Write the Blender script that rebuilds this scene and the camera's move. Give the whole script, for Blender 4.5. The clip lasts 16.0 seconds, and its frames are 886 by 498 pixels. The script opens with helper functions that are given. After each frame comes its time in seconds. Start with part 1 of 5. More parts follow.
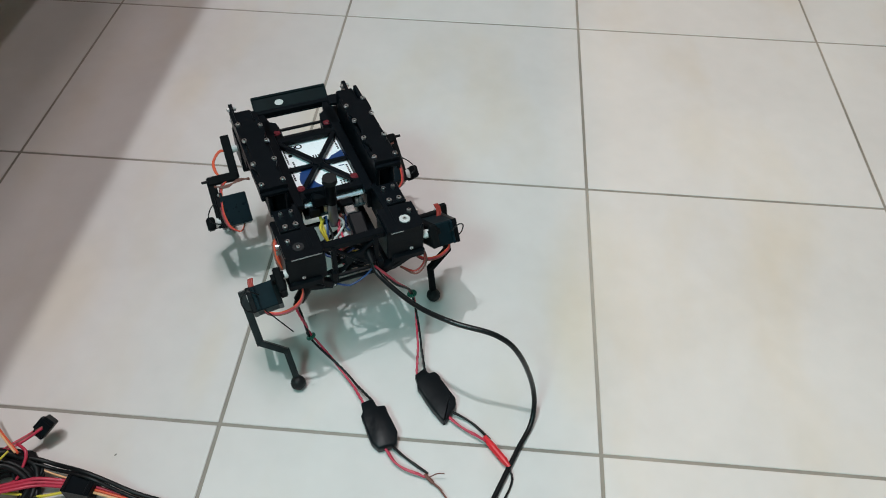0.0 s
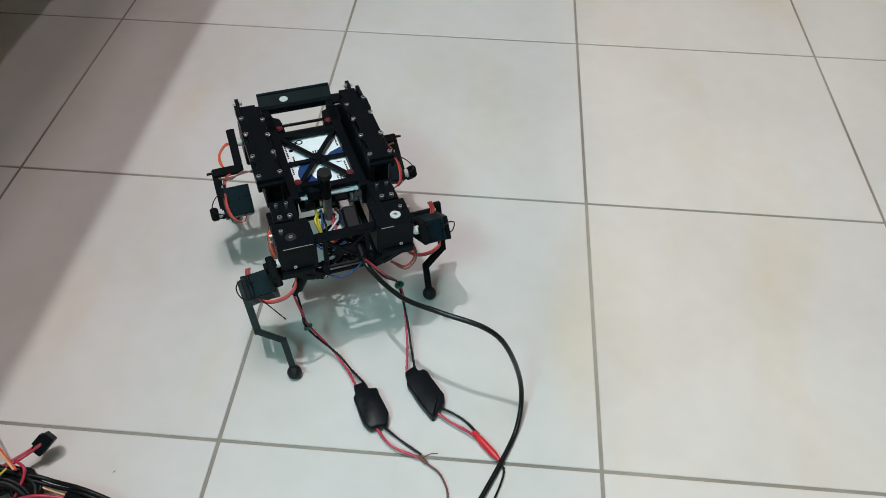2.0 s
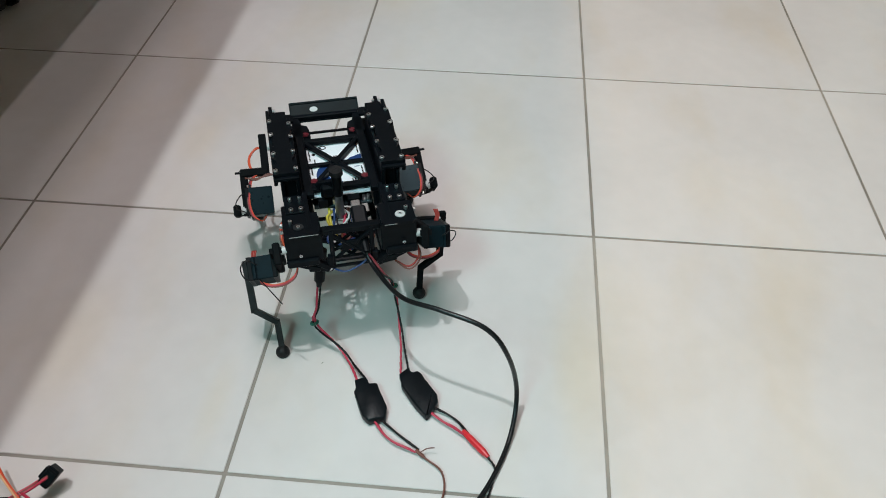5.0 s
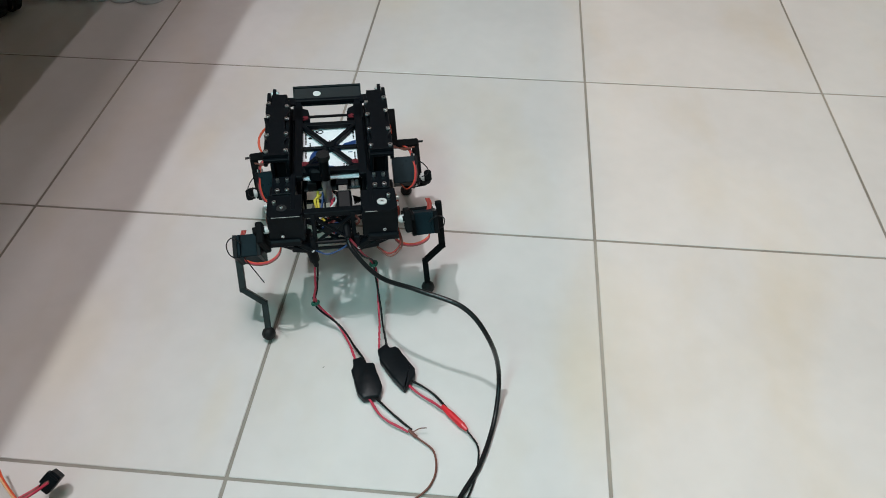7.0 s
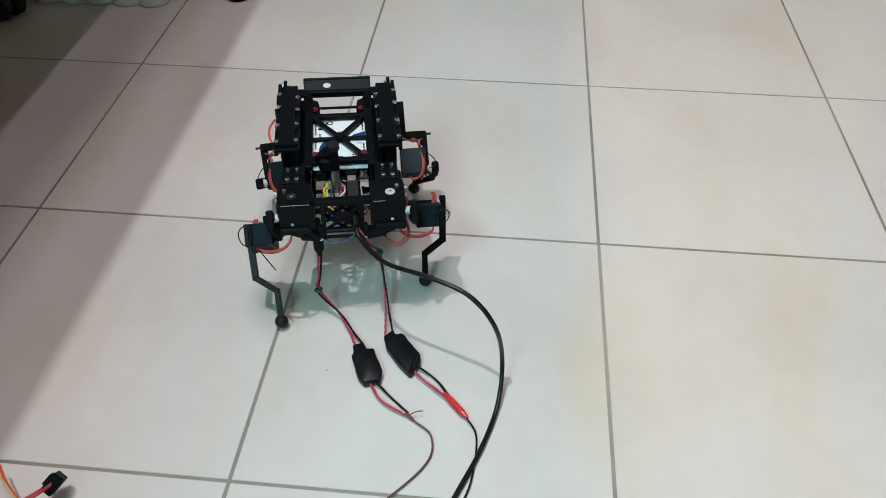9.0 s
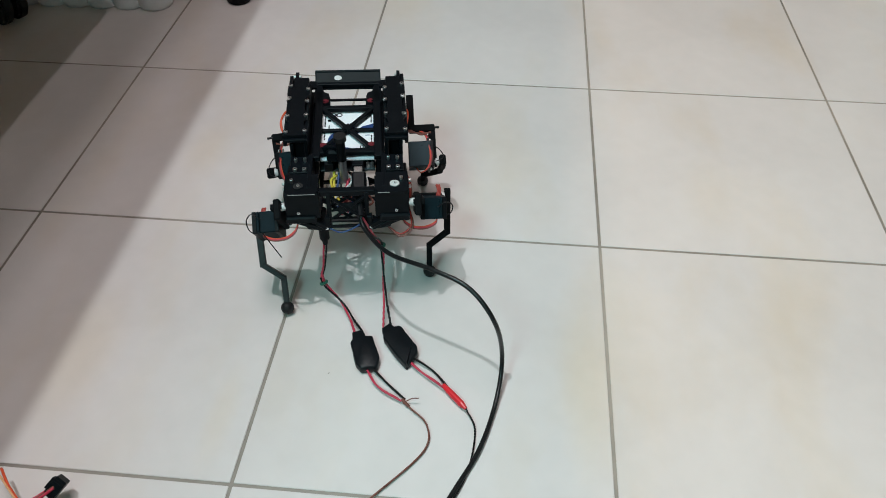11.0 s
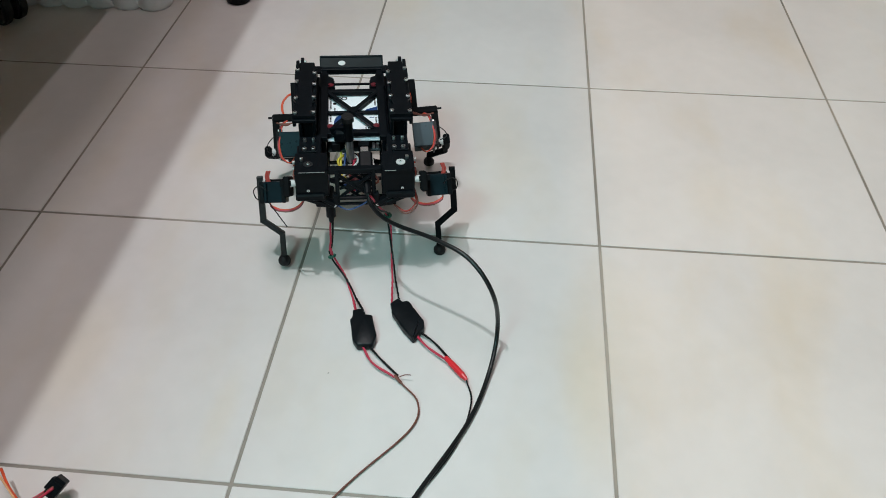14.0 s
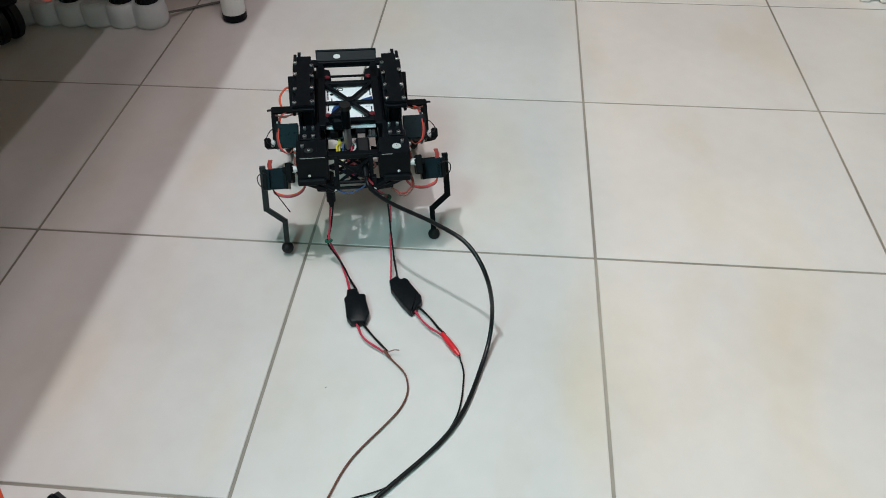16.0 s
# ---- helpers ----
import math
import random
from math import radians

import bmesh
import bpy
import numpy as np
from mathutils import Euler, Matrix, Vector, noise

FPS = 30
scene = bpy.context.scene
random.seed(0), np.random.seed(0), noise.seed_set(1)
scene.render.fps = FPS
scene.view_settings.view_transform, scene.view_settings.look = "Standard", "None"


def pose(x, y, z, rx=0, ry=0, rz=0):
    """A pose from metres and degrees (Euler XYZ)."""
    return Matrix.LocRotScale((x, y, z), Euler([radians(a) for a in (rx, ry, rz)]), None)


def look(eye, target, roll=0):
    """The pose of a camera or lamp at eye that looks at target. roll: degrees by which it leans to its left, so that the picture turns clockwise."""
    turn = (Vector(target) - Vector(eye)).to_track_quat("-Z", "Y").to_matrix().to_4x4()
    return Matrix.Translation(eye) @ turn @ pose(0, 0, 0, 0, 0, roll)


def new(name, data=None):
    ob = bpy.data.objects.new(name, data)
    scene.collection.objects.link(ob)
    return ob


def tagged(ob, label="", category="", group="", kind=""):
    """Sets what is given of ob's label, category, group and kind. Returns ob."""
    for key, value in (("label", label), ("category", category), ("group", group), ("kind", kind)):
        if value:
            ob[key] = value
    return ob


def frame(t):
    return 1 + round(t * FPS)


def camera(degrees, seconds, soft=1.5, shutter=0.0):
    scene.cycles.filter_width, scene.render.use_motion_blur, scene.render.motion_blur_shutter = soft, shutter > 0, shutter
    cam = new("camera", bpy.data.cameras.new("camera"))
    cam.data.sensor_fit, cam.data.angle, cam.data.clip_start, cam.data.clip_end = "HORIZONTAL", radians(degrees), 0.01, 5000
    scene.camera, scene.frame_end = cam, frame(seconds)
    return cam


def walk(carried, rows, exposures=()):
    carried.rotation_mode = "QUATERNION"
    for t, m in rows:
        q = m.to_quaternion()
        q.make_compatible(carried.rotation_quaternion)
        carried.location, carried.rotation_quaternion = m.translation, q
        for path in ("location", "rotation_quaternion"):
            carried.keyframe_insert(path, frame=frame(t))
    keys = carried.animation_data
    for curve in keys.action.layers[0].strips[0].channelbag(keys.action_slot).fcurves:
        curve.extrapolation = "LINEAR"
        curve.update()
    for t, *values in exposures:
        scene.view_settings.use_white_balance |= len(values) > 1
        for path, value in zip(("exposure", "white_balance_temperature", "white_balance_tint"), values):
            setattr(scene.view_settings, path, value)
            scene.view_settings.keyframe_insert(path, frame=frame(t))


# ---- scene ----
cam = camera(58.5, 16.0, soft=0.9, shutter=0.5)
PATH = [
    (0, (-0.113, -0.664, 0.613), (-0.212, 0.68, -0.865), 0.9),
    (0.5, (-0.112, -0.662, 0.614), (-0.214, 0.693, -0.854), 0.7),
    (1, (-0.112, -0.662, 0.615), (-0.214, 0.701, -0.845), 0.8),
    (1.5, (-0.111, -0.663, 0.614), (-0.215, 0.706, -0.84), 0.7),
    (2, (-0.113, -0.662, 0.615), (-0.214, 0.704, -0.842), 0.8),
    (2.5, (-0.111, -0.662, 0.613), (-0.217, 0.701, -0.847), 0.7),
    (3, (-0.111, -0.663, 0.614), (-0.217, 0.697, -0.848), 0.7),
    (3.5, (-0.111, -0.663, 0.613), (-0.219, 0.699, -0.847), 0.6),
    (4, (-0.108, -0.666, 0.616), (-0.234, 0.725, -0.816), 0.4),
    (4.2, (-0.109, -0.664, 0.617), (-0.24, 0.749, -0.792), 0.15),
    (6.5, (-0.11, -0.663, 0.618), (-0.244, 0.763, -0.778), -0.0),
    (7, (-0.109, -0.663, 0.617), (-0.247, 0.766, -0.776), -0.2),
    (7.5, (-0.111, -0.664, 0.616), (-0.247, 0.768, -0.774), -0.1),
    (8, (-0.11, -0.663, 0.616), (-0.251, 0.77, -0.772), -0.2),
    (8.5, (-0.111, -0.663, 0.616), (-0.252, 0.772, -0.77), -0.2),
    (9, (-0.111, -0.664, 0.615), (-0.254, 0.773, -0.769), -0.2),
    (11.5, (-0.112, -0.664, 0.617), (-0.257, 0.777, -0.764), -0.3),
    (12, (-0.111, -0.663, 0.616), (-0.256, 0.777, -0.764), -0.4),
    (12.5, (-0.111, -0.664, 0.616), (-0.258, 0.776, -0.765), -0.5),
    (13, (-0.11, -0.663, 0.618), (-0.259, 0.774, -0.765), -0.5),
    (13.5, (-0.111, -0.664, 0.615), (-0.257, 0.777, -0.764), -0.4),
    (14, (-0.111, -0.664, 0.616), (-0.257, 0.776, -0.764), -0.4),
    (14.5, (-0.111, -0.664, 0.619), (-0.254, 0.776, -0.762), -0.5),
    (15, (-0.11, -0.664, 0.617), (-0.249, 0.782, -0.757), -0.4),
    (15.5, (-0.109, -0.666, 0.618), (-0.25, 0.787, -0.749), -0.5),
    (16, (-0.1085, -0.667, 0.617), (-0.252, 0.795, -0.731), -0.8),
]
walk(cam, [(t, look(eye, target, roll)) for t, eye, target, roll in PATH],
     exposures=[(0, -0.07), (3.8, -0.07), (4.6, -0.02), (16, -0.02)])

# ---- light: ceiling lamps in lines, the table's edge throwing a shadow line for each; plus an added cool fill ----
def ceiling_lamp(name, x, y, power, colour, size, length=None):
    data = bpy.data.lights.new(name, "AREA")
    data.shape, data.size, data.size_y, data.energy, data.color = "RECTANGLE" if length else "DISK", size, length or size, power, colour
    ob = new(name, data)
    ob.matrix_world = pose(x, y, 2.55)
    return ob


ceiling_lamp("ceiling_lamp_tube", 0.07, -0.25, 8.9, (1.0, 0.90, 0.91), 0.02, 1.0)
ceiling_lamp("ceiling_lamp_panel", -0.27, -0.2, 12.8, (1.0, 0.91, 0.92), 0.26, 1.0)
ceiling_lamp("ceiling_lamp_key", -0.575, -0.40, 24.0, (0.90, 0.975, 1.0), 0.05)
ceiling_lamp("ceiling_lamp_warm", -1.916, 0.1, 28.0, (1.0, 0.60, 0.32), 0.22, 0.5)
# Unseen fill panel, added to turn the near floor brighter and cyan.
ceiling_lamp("cool_fill_panel", -0.98, -2.2, 50.0, (0.46, 1.0, 1.0), 0.70, 1.0)

world = bpy.data.worlds.new("room_air")
world.use_nodes = True
world.node_tree.nodes["Background"].inputs[0].default_value = (0.9, 0.92, 1.0, 1)
world.node_tree.nodes["Background"].inputs[1].default_value = 0.01
scene.world = world


# ---- materials ----
def material(name, colour, rough=0.5, metal=0.0, vary=0.0, vary_scale=8.0, bump=0.0, bump_scale=60.0, coat=0.0, random=0.0, stretch=(1, 1, 1), emit=0.0, spec=0.5):
    """A principled surface whose colour drifts by noise at two scales, with fine relief."""
    m = bpy.data.materials.new(name)
    m.use_nodes = True
    nt = m.node_tree
    p = nt.nodes["Principled BSDF"]
    p.inputs["Base Color"].default_value = (*colour, 1)
    p.inputs["Roughness"].default_value, p.inputs["Metallic"].default_value = rough, metal
    p.inputs["Coat Weight"].default_value, p.inputs["Specular IOR Level"].default_value = coat, spec
    if emit:
        p.inputs["Emission Color"].default_value = (*colour, 1)
        p.inputs["Emission Strength"].default_value = emit
    co = nt.nodes.new("ShaderNodeTexCoord")
    mp = nt.nodes.new("ShaderNodeMapping")
    mp.inputs["Scale"].default_value = stretch
    nt.links.new(co.outputs["Object"], mp.inputs[0])
    if vary:
        n1, n2 = nt.nodes.new("ShaderNodeTexNoise"), nt.nodes.new("ShaderNodeTexNoise")
        n1.inputs["Scale"].default_value, n2.inputs["Scale"].default_value = vary_scale, vary_scale * 9
        n1.inputs["Detail"].default_value = 4
        add = nt.nodes.new("ShaderNodeMath")
        add.operation = "MULTIPLY_ADD"
        add.inputs[1].default_value = 0.35
        nt.links.new(mp.outputs[0], n1.inputs[0])
        nt.links.new(mp.outputs[0], n2.inputs[0])
        nt.links.new(n2.outputs[0], add.inputs[0])
        nt.links.new(n1.outputs[0], add.inputs[2])
        ramp = nt.nodes.new("ShaderNodeMapRange")
        ramp.inputs["From Min"].default_value, ramp.inputs["From Max"].default_value = 0.35, 1.0
        ramp.inputs["To Min"].default_value, ramp.inputs["To Max"].default_value = 1 - vary, 1 + vary
        nt.links.new(add.outputs[0], ramp.inputs[0])
        value = ramp.outputs[0]
        if random:
            info, mul = nt.nodes.new("ShaderNodeObjectInfo"), nt.nodes.new("ShaderNodeMath")
            mul.operation = "MULTIPLY_ADD"
            mul.inputs[1].default_value = random
            nt.links.new(info.outputs["Random"], mul.inputs[0])
            nt.links.new(value, mul.inputs[2])
            value = mul.outputs[0]
        mix = nt.nodes.new("ShaderNodeVectorMath")
        mix.operation = "SCALE"
        mix.inputs[0].default_value = colour
        nt.links.new(value, mix.inputs["Scale"])
        nt.links.new(mix.outputs[0], p.inputs["Base Color"])
        rr = nt.nodes.new("ShaderNodeMapRange")
        rr.inputs["To Min"].default_value, rr.inputs["To Max"].default_value = max(rough - 0.08, 0.03), rough + 0.08
        nt.links.new(n2.outputs[0], rr.inputs[0])
        nt.links.new(rr.outputs[0], p.inputs["Roughness"])
    if bump:
        nb, bp = nt.nodes.new("ShaderNodeTexNoise"), nt.nodes.new("ShaderNodeBump")
        nb.inputs["Scale"].default_value = bump_scale
        bp.inputs["Strength"].default_value, bp.inputs["Distance"].default_value = bump, 0.001
        nt.links.new(mp.outputs[0], nb.inputs[0])
        nt.links.new(nb.outputs[0], bp.inputs["Height"])
        nt.links.new(bp.outputs[0], p.inputs["Normal"])
    return m


def tile_material():
    """Cream glazed stoneware: broad cloudy drift, warm stains near some edges, a slightly waved glaze."""
    m = material("tile_glaze", (0.648, 0.608, 0.598), 0.34, vary=0.085, vary_scale=4.5, bump=0.06, bump_scale=14, random=0.03)
    nt = m.node_tree
    p = nt.nodes["Principled BSDF"]
    co = nt.nodes.new("ShaderNodeNewGeometry")
    n = nt.nodes.new("ShaderNodeTexNoise")
    n.inputs["Scale"].default_value, n.inputs["Detail"].default_value = 5.0, 5
    drag = nt.nodes.new("ShaderNodeMapping")
    drag.inputs["Scale"].default_value = (1.5, 0.6, 1)
    nt.links.new(co.outputs["Position"], drag.inputs[0])
    nt.links.new(drag.outputs[0], n.inputs[0])
    mr = nt.nodes.new("ShaderNodeMapRange")
    mr.inputs["From Min"].default_value, mr.inputs["From Max"].default_value = 0.50, 0.80
    nt.links.new(n.outputs[0], mr.inputs[0])
    mix = nt.nodes.new("ShaderNodeMix")
    mix.data_type, mix.blend_type = "RGBA", "MULTIPLY"
    mix.inputs["B"].default_value = (0.975, 0.91, 0.80, 1)
    old = p.inputs["Base Color"].links[0].from_socket
    nt.links.new(mr.outputs[0], mix.inputs["Factor"])
    nt.links.new(old, mix.inputs["A"])
    last = mix.outputs["Result"]
    # old tea-coloured stains, drawn out along the tiles
    for x, y, wide, long, much in STAINS:
        off, dist, fade, cloud, blot = (nt.nodes.new("ShaderNode" + k) for k in ("Mapping", "VectorMath", "MapRange", "Math", "Mix"))
        off.vector_type = "TEXTURE"
        off.inputs["Location"].default_value, off.inputs["Scale"].default_value = (x, y, 0), (wide, long, 1)
        dist.operation, cloud.operation, fade.interpolation_type = "LENGTH", "MULTIPLY", "SMOOTHSTEP"
        fade.inputs["From Min"].default_value, fade.inputs["From Max"].default_value = 1.0, 0.1
        blot.data_type, blot.blend_type = "RGBA", "MULTIPLY"
        blot.inputs["B"].default_value = (0.97, 0.89, 0.74, 1)
        nt.links.new(co.outputs["Position"], off.inputs[0])
        nt.links.new(off.outputs[0], dist.inputs[0])
        nt.links.new(dist.outputs["Value"], fade.inputs[0])
        nt.links.new(fade.outputs[0], cloud.inputs[0])
        cloud.inputs[1].default_value = much
        nt.links.new(cloud.outputs[0], blot.inputs["Factor"])
        nt.links.new(last, blot.inputs["A"])
        last = blot.outputs["Result"]
    nt.links.new(last, p.inputs["Base Color"])
    return m


STAINS = ((-0.52, -0.205, 0.05, 0.13, 0.5), (-0.50, 0.14, 0.04, 0.09, 0.45), (-0.02, -0.20, 0.035, 0.13, 0.6), (-0.33, 0.06, 0.03, 0.10, 0.3), (0.14, 0.10, 0.05, 0.10, 0.3), (-0.36, -0.26, 0.02, 0.08, 0.35))
TILE = tile_material()
GROUT = material("grout", (0.28, 0.247, 0.217), 0.9, vary=0.6, vary_scale=2.6, bump=0.4, bump_scale=400)
GROUT_DARK = material("grey_dirt", (0.2, 0.19, 0.17), 0.9)
# Tones of the unseen walls are set to dim, warm or lift bounced light.
WALL = material("unseen_wall_dim", (0.06, 0.05, 0.045), 0.85, vary=0.03, vary_scale=2, bump=0.1, bump_scale=120)
WALL_WARM = material("unseen_wall_warm", (0.16, 0.12, 0.11), 0.85, vary=0.03, vary_scale=2, bump=0.1, bump_scale=120)
WALL_COOL = material("unseen_wall_pale", (0.40, 0.38, 0.36), 0.85, vary=0.03, vary_scale=2, bump=0.1, bump_scale=120)
CEIL = material("ceiling_paint", (0.62, 0.61, 0.60), 0.9, vary=0.02, vary_scale=2)
BLACK = material("black_printed_plastic", (0.0034, 0.0050, 0.0070), 0.36, vary=0.3, vary_scale=40, bump=0.10, bump_scale=500, stretch=(0.3, 0.3, 4), spec=0.10)
BLACK2 = material("black_smooth_plastic", (0.005, 0.0055, 0.007), 0.36, vary=0.25, vary_scale=60, spec=0.10)
WORN = material("scuffed_black_plastic", (0.010, 0.012, 0.014), 0.45, vary=0.6, vary_scale=120, bump=0.4, bump_scale=500)
RUBBER = material("black_rubber", (0.007, 0.007, 0.008), 0.55, spec=0.3, vary=0.3, vary_scale=150, bump=0.4, bump_scale=600)
SHRINK = material("black_heat_shrink", (0.004, 0.006, 0.008), 0.42, spec=0.22, vary=0.3, vary_scale=50, bump=0.5, bump_scale=90)
SERVO = material("dark_blue_translucent_plastic", (0.004, 0.013, 0.018), 0.55, vary=0.3, vary_scale=60, spec=0.08)
# Front servos' copy: the teal sheen of lamp light is set by specular tint.
SERVO_SHEEN = material("dark_blue_plastic_teal_sheen", (0.004, 0.009, 0.013), 0.30, vary=0.2, vary_scale=30, spec=0.22)
SERVO_SHEEN.node_tree.nodes["Principled BSDF"].inputs["Specular Tint"].default_value = (0.6, 0.9, 1.0, 1)
DARK_BOARD = material("dark_circuit_board", (0.010, 0.022, 0.026), 0.4, vary=0.3, vary_scale=90)
DULL_RED = material("dull_red_wire_skin", (0.33, 0.035, 0.025), 0.45, vary=0.15, vary_scale=120)
PALE_EDGE = material("pale_edge_line", (0.34, 0.34, 0.34), 0.4, vary=0.4, vary_scale=300)
MATTE = material("matte_black_plastic", (0.0045, 0.0055, 0.0065), 0.75, vary=0.3, vary_scale=60, spec=0.08)
# Teal cast of reflected lamp light is put into the handle's colour.
BLACK_TEAL_SHEEN = material("black_plastic_teal_sheen", (0.004, 0.010, 0.012), 0.42, vary=0.3, vary_scale=60, spec=0.10)
STEEL = material("screw_steel", (0.72, 0.74, 0.75), 0.3, 1.0, vary=0.15, vary_scale=300)
GUNMETAL = material("dark_steel", (0.22, 0.25, 0.27), 0.32, 1.0, vary=0.2, vary_scale=200)
WHITE = material("white_nylon", (0.55, 0.56, 0.56), 0.45, vary=0.06, vary_scale=90)
BOARD = material("white_solder_mask", (0.86, 0.90, 0.94), 0.3, vary=0.03, vary_scale=40, coat=0.3)
BLUE = material("deep_blue_print", (0.012, 0.045, 0.16), 0.35, vary=0.1, vary_scale=60)
TEAL = material("teal_circuit_board", (0.34, 0.52, 0.58), 0.3, vary=0.2, vary_scale=90)
RED = material("red_nylon_cap", (0.13, 0.010, 0.018), 0.45, vary=0.2, vary_scale=200)
RED_WIRE = material("red_wire_skin", (0.50, 0.033, 0.07), 0.4, vary=0.12, vary_scale=120)
BLACK_WIRE = material("black_wire_skin", (0.007, 0.007, 0.008), 0.4, spec=0.22, vary=0.2, vary_scale=120)
CABLE = material("black_cable_skin", (0.005, 0.006, 0.007), 0.3, vary=0.2, vary_scale=80, spec=0.35)
ORANGE_WIRE = material("orange_wire_skin", (0.66, 0.085, 0.03), 0.45, vary=0.1, vary_scale=120)
BROWN_WIRE = material("brown_wire_skin", (0.16, 0.055, 0.04), 0.5, vary=0.2, vary_scale=120)
YELLOW_WIRE = material("yellow_wire_skin", (0.62, 0.52, 0.05), 0.45, vary=0.1, vary_scale=120)
PALE_WIRE = material("pale_orange_wire_skin", (0.75, 0.42, 0.22), 0.5, vary=0.1, vary_scale=120)
GREEN = material("green_ferrite", (0.015, 0.11, 0.075), 0.3, vary=0.3, vary_scale=120)
RED_PLUG = material("red_crimp_sleeve", (0.65, 0.02, 0.03), 0.35, vary=0.15, vary_scale=120)
LEG_WHITE = material("white_powder_coat", (0.80, 0.79, 0.78), 0.35, vary=0.03, vary_scale=20)
STRIP = material("white_grey_moulded_plastic", (0.70, 0.70, 0.72), 0.4, vary=0.05, vary_scale=25)
NEON = material("red_switch_lens", (0.9, 0.08, 0.06), 0.3, emit=0.8)
CORD = material("grey_cord_skin", (0.14, 0.13, 0.12), 0.5, vary=0.1, vary_scale=60)
TABLE = material("table_wood", (0.26, 0.17, 0.10), 0.5, vary=0.06, vary_scale=6)
TRIM = material("white_gloss_trim", (0.80, 0.78, 0.75), 0.35, vary=0.03, vary_scale=8)


# ---- mesh helpers, in millimetres ----
def part(name, bm, mat, parent=None, label="", smooth=False, at=None):
    me = bpy.data.meshes.new(name)
    bmesh.ops.recalc_face_normals(bm, faces=bm.faces)
    if smooth:
        for f in bm.faces:
            f.smooth = True
    bm.to_mesh(me)
    bm.free()
    for m in mat if isinstance(mat, (list, tuple)) else (mat,):
        me.materials.append(m)
    ob = new(name, me)
    if parent:
        ob.parent = parent
    if at is not None:
        ob.matrix_basis = at
    return tagged(ob, label)


def absorb(bm, other, m=None):
    """Adds the mesh other to bm, moved by m."""
    if m is not None:
        bmesh.ops.transform(other, matrix=m, verts=other.verts)
    me = bpy.data.meshes.new("scratch")
    other.to_mesh(me)
    other.free()
    bm.from_mesh(me)
    bpy.data.meshes.remove(me)
    return bm


def box(bm, lo, hi, bevel=0.6, turn=None):
    """A bevelled box between two corners, in mm; turn: a rotation about its centre, in degrees."""
    b = bmesh.new()
    c = [(a + d) / 2000 for a, d in zip(lo, hi)]
    s = [abs(d - a) / 1000 for a, d in zip(lo, hi)]
    bmesh.ops.create_cube(b, size=1, matrix=Matrix.Diagonal((*s, 1)))
    if bevel:
        bmesh.ops.bevel(b, geom=b.edges[:], offset=min(bevel / 1000, min(s) * 0.3), segments=1, affect="EDGES", profile=0.5)
    m = Matrix.Translation(c) @ (pose(0, 0, 0, *turn) if turn else Matrix())
    return absorb(bm, b, m)


def rod(bm, a, b, r, sides=10, r2=None):
    """A round bar from a to b, in mm, capped."""
    a, b = Vector(a) / 1000, Vector(b) / 1000
    t = bmesh.new()
    bmesh.ops.create_cone(t, cap_ends=True, segments=sides, radius1=r / 1000, radius2=(r if r2 is None else r2) / 1000, depth=(b - a).length)
    m = Matrix.Translation((a + b) / 2) @ (b - a).to_track_quat("Z", "Y").to_matrix().to_4x4()
    return absorb(bm, t, m)


def bar(bm, a, b, w, h, bevel=0.5):
    """A rectangular bar from a to b, in mm, w wide and h high."""
    a, b = Vector(a) / 1000, Vector(b) / 1000
    t = bmesh.new()
    bmesh.ops.create_cube(t, size=1, matrix=Matrix.Diagonal((w / 1000, h / 1000, (b - a).length, 1)))
    if bevel:
        bmesh.ops.bevel(t, geom=t.edges[:], offset=bevel / 1000, segments=1, affect="EDGES", profile=0.5)
    m = Matrix.Translation((a + b) / 2) @ (b - a).to_track_quat("Z", "Y").to_matrix().to_4x4()
    return absorb(bm, t, m)


def spline(points, n):
    """n + 1 places on a smooth curve through the points."""
    p = [Vector(q) for q in points]
    p = [p[0] * 2 - p[1], *p, p[-1] * 2 - p[-2]]
    out = []
    for k in range(n + 1):
        u = k / n * (len(p) - 3)
        i = min(int(u), len(p) - 4)
        u -= i
        a, b, c, d = p[i:i + 4]
        out.append(0.5 * (2 * b + (c - a) * u + (2 * a - 5 * b + 4 * c - d) * u * u + (3 * b - a - 3 * c + d) * u ** 3))
    return out


def hose(bm, points, r, n=16, sides=6):
    """A round tube along a smooth curve through the points, in mm."""
    way = [q / 1000 for q in spline(points, n)]
    rings = []
    up = Vector((0.31, 0.2, 0.93)).normalized()
    for i, q in enumerate(way):
        d = (way[min(i + 1, n)] - way[max(i - 1, 0)]).normalized()
        s = d.cross(up).normalized()
        t = s.cross(d)
        rings.append([bm.verts.new(q + (s * math.cos(a) + t * math.sin(a)) * r / 1000) for a in [2 * math.pi * k / sides for k in range(sides)]])
    for a, b in zip(rings, rings[1:]):
        for k in range(sides):
            bm.faces.new((a[k], a[(k + 1) % sides], b[(k + 1) % sides], b[k]))
    bm.faces.new(rings[0])
    bm.faces.new(rings[-1][::-1])
    return bm


def slab(bm, outline, z0, z1, m=None):
    """A plate with the given outline (x, y in mm) between two heights."""
    t = bmesh.new()
    lo = [t.verts.new((x / 1000, y / 1000, z0 / 1000)) for x, y in outline]
    hi = [t.verts.new((x / 1000, y / 1000, z1 / 1000)) for x, y in outline]
    t.faces.new(lo[::-1])
    t.faces.new(hi)
    n = len(outline)
    for k in range(n):
        t.faces.new((lo[k], lo[(k + 1) % n], hi[(k + 1) % n], hi[k]))
    return absorb(bm, t, m)


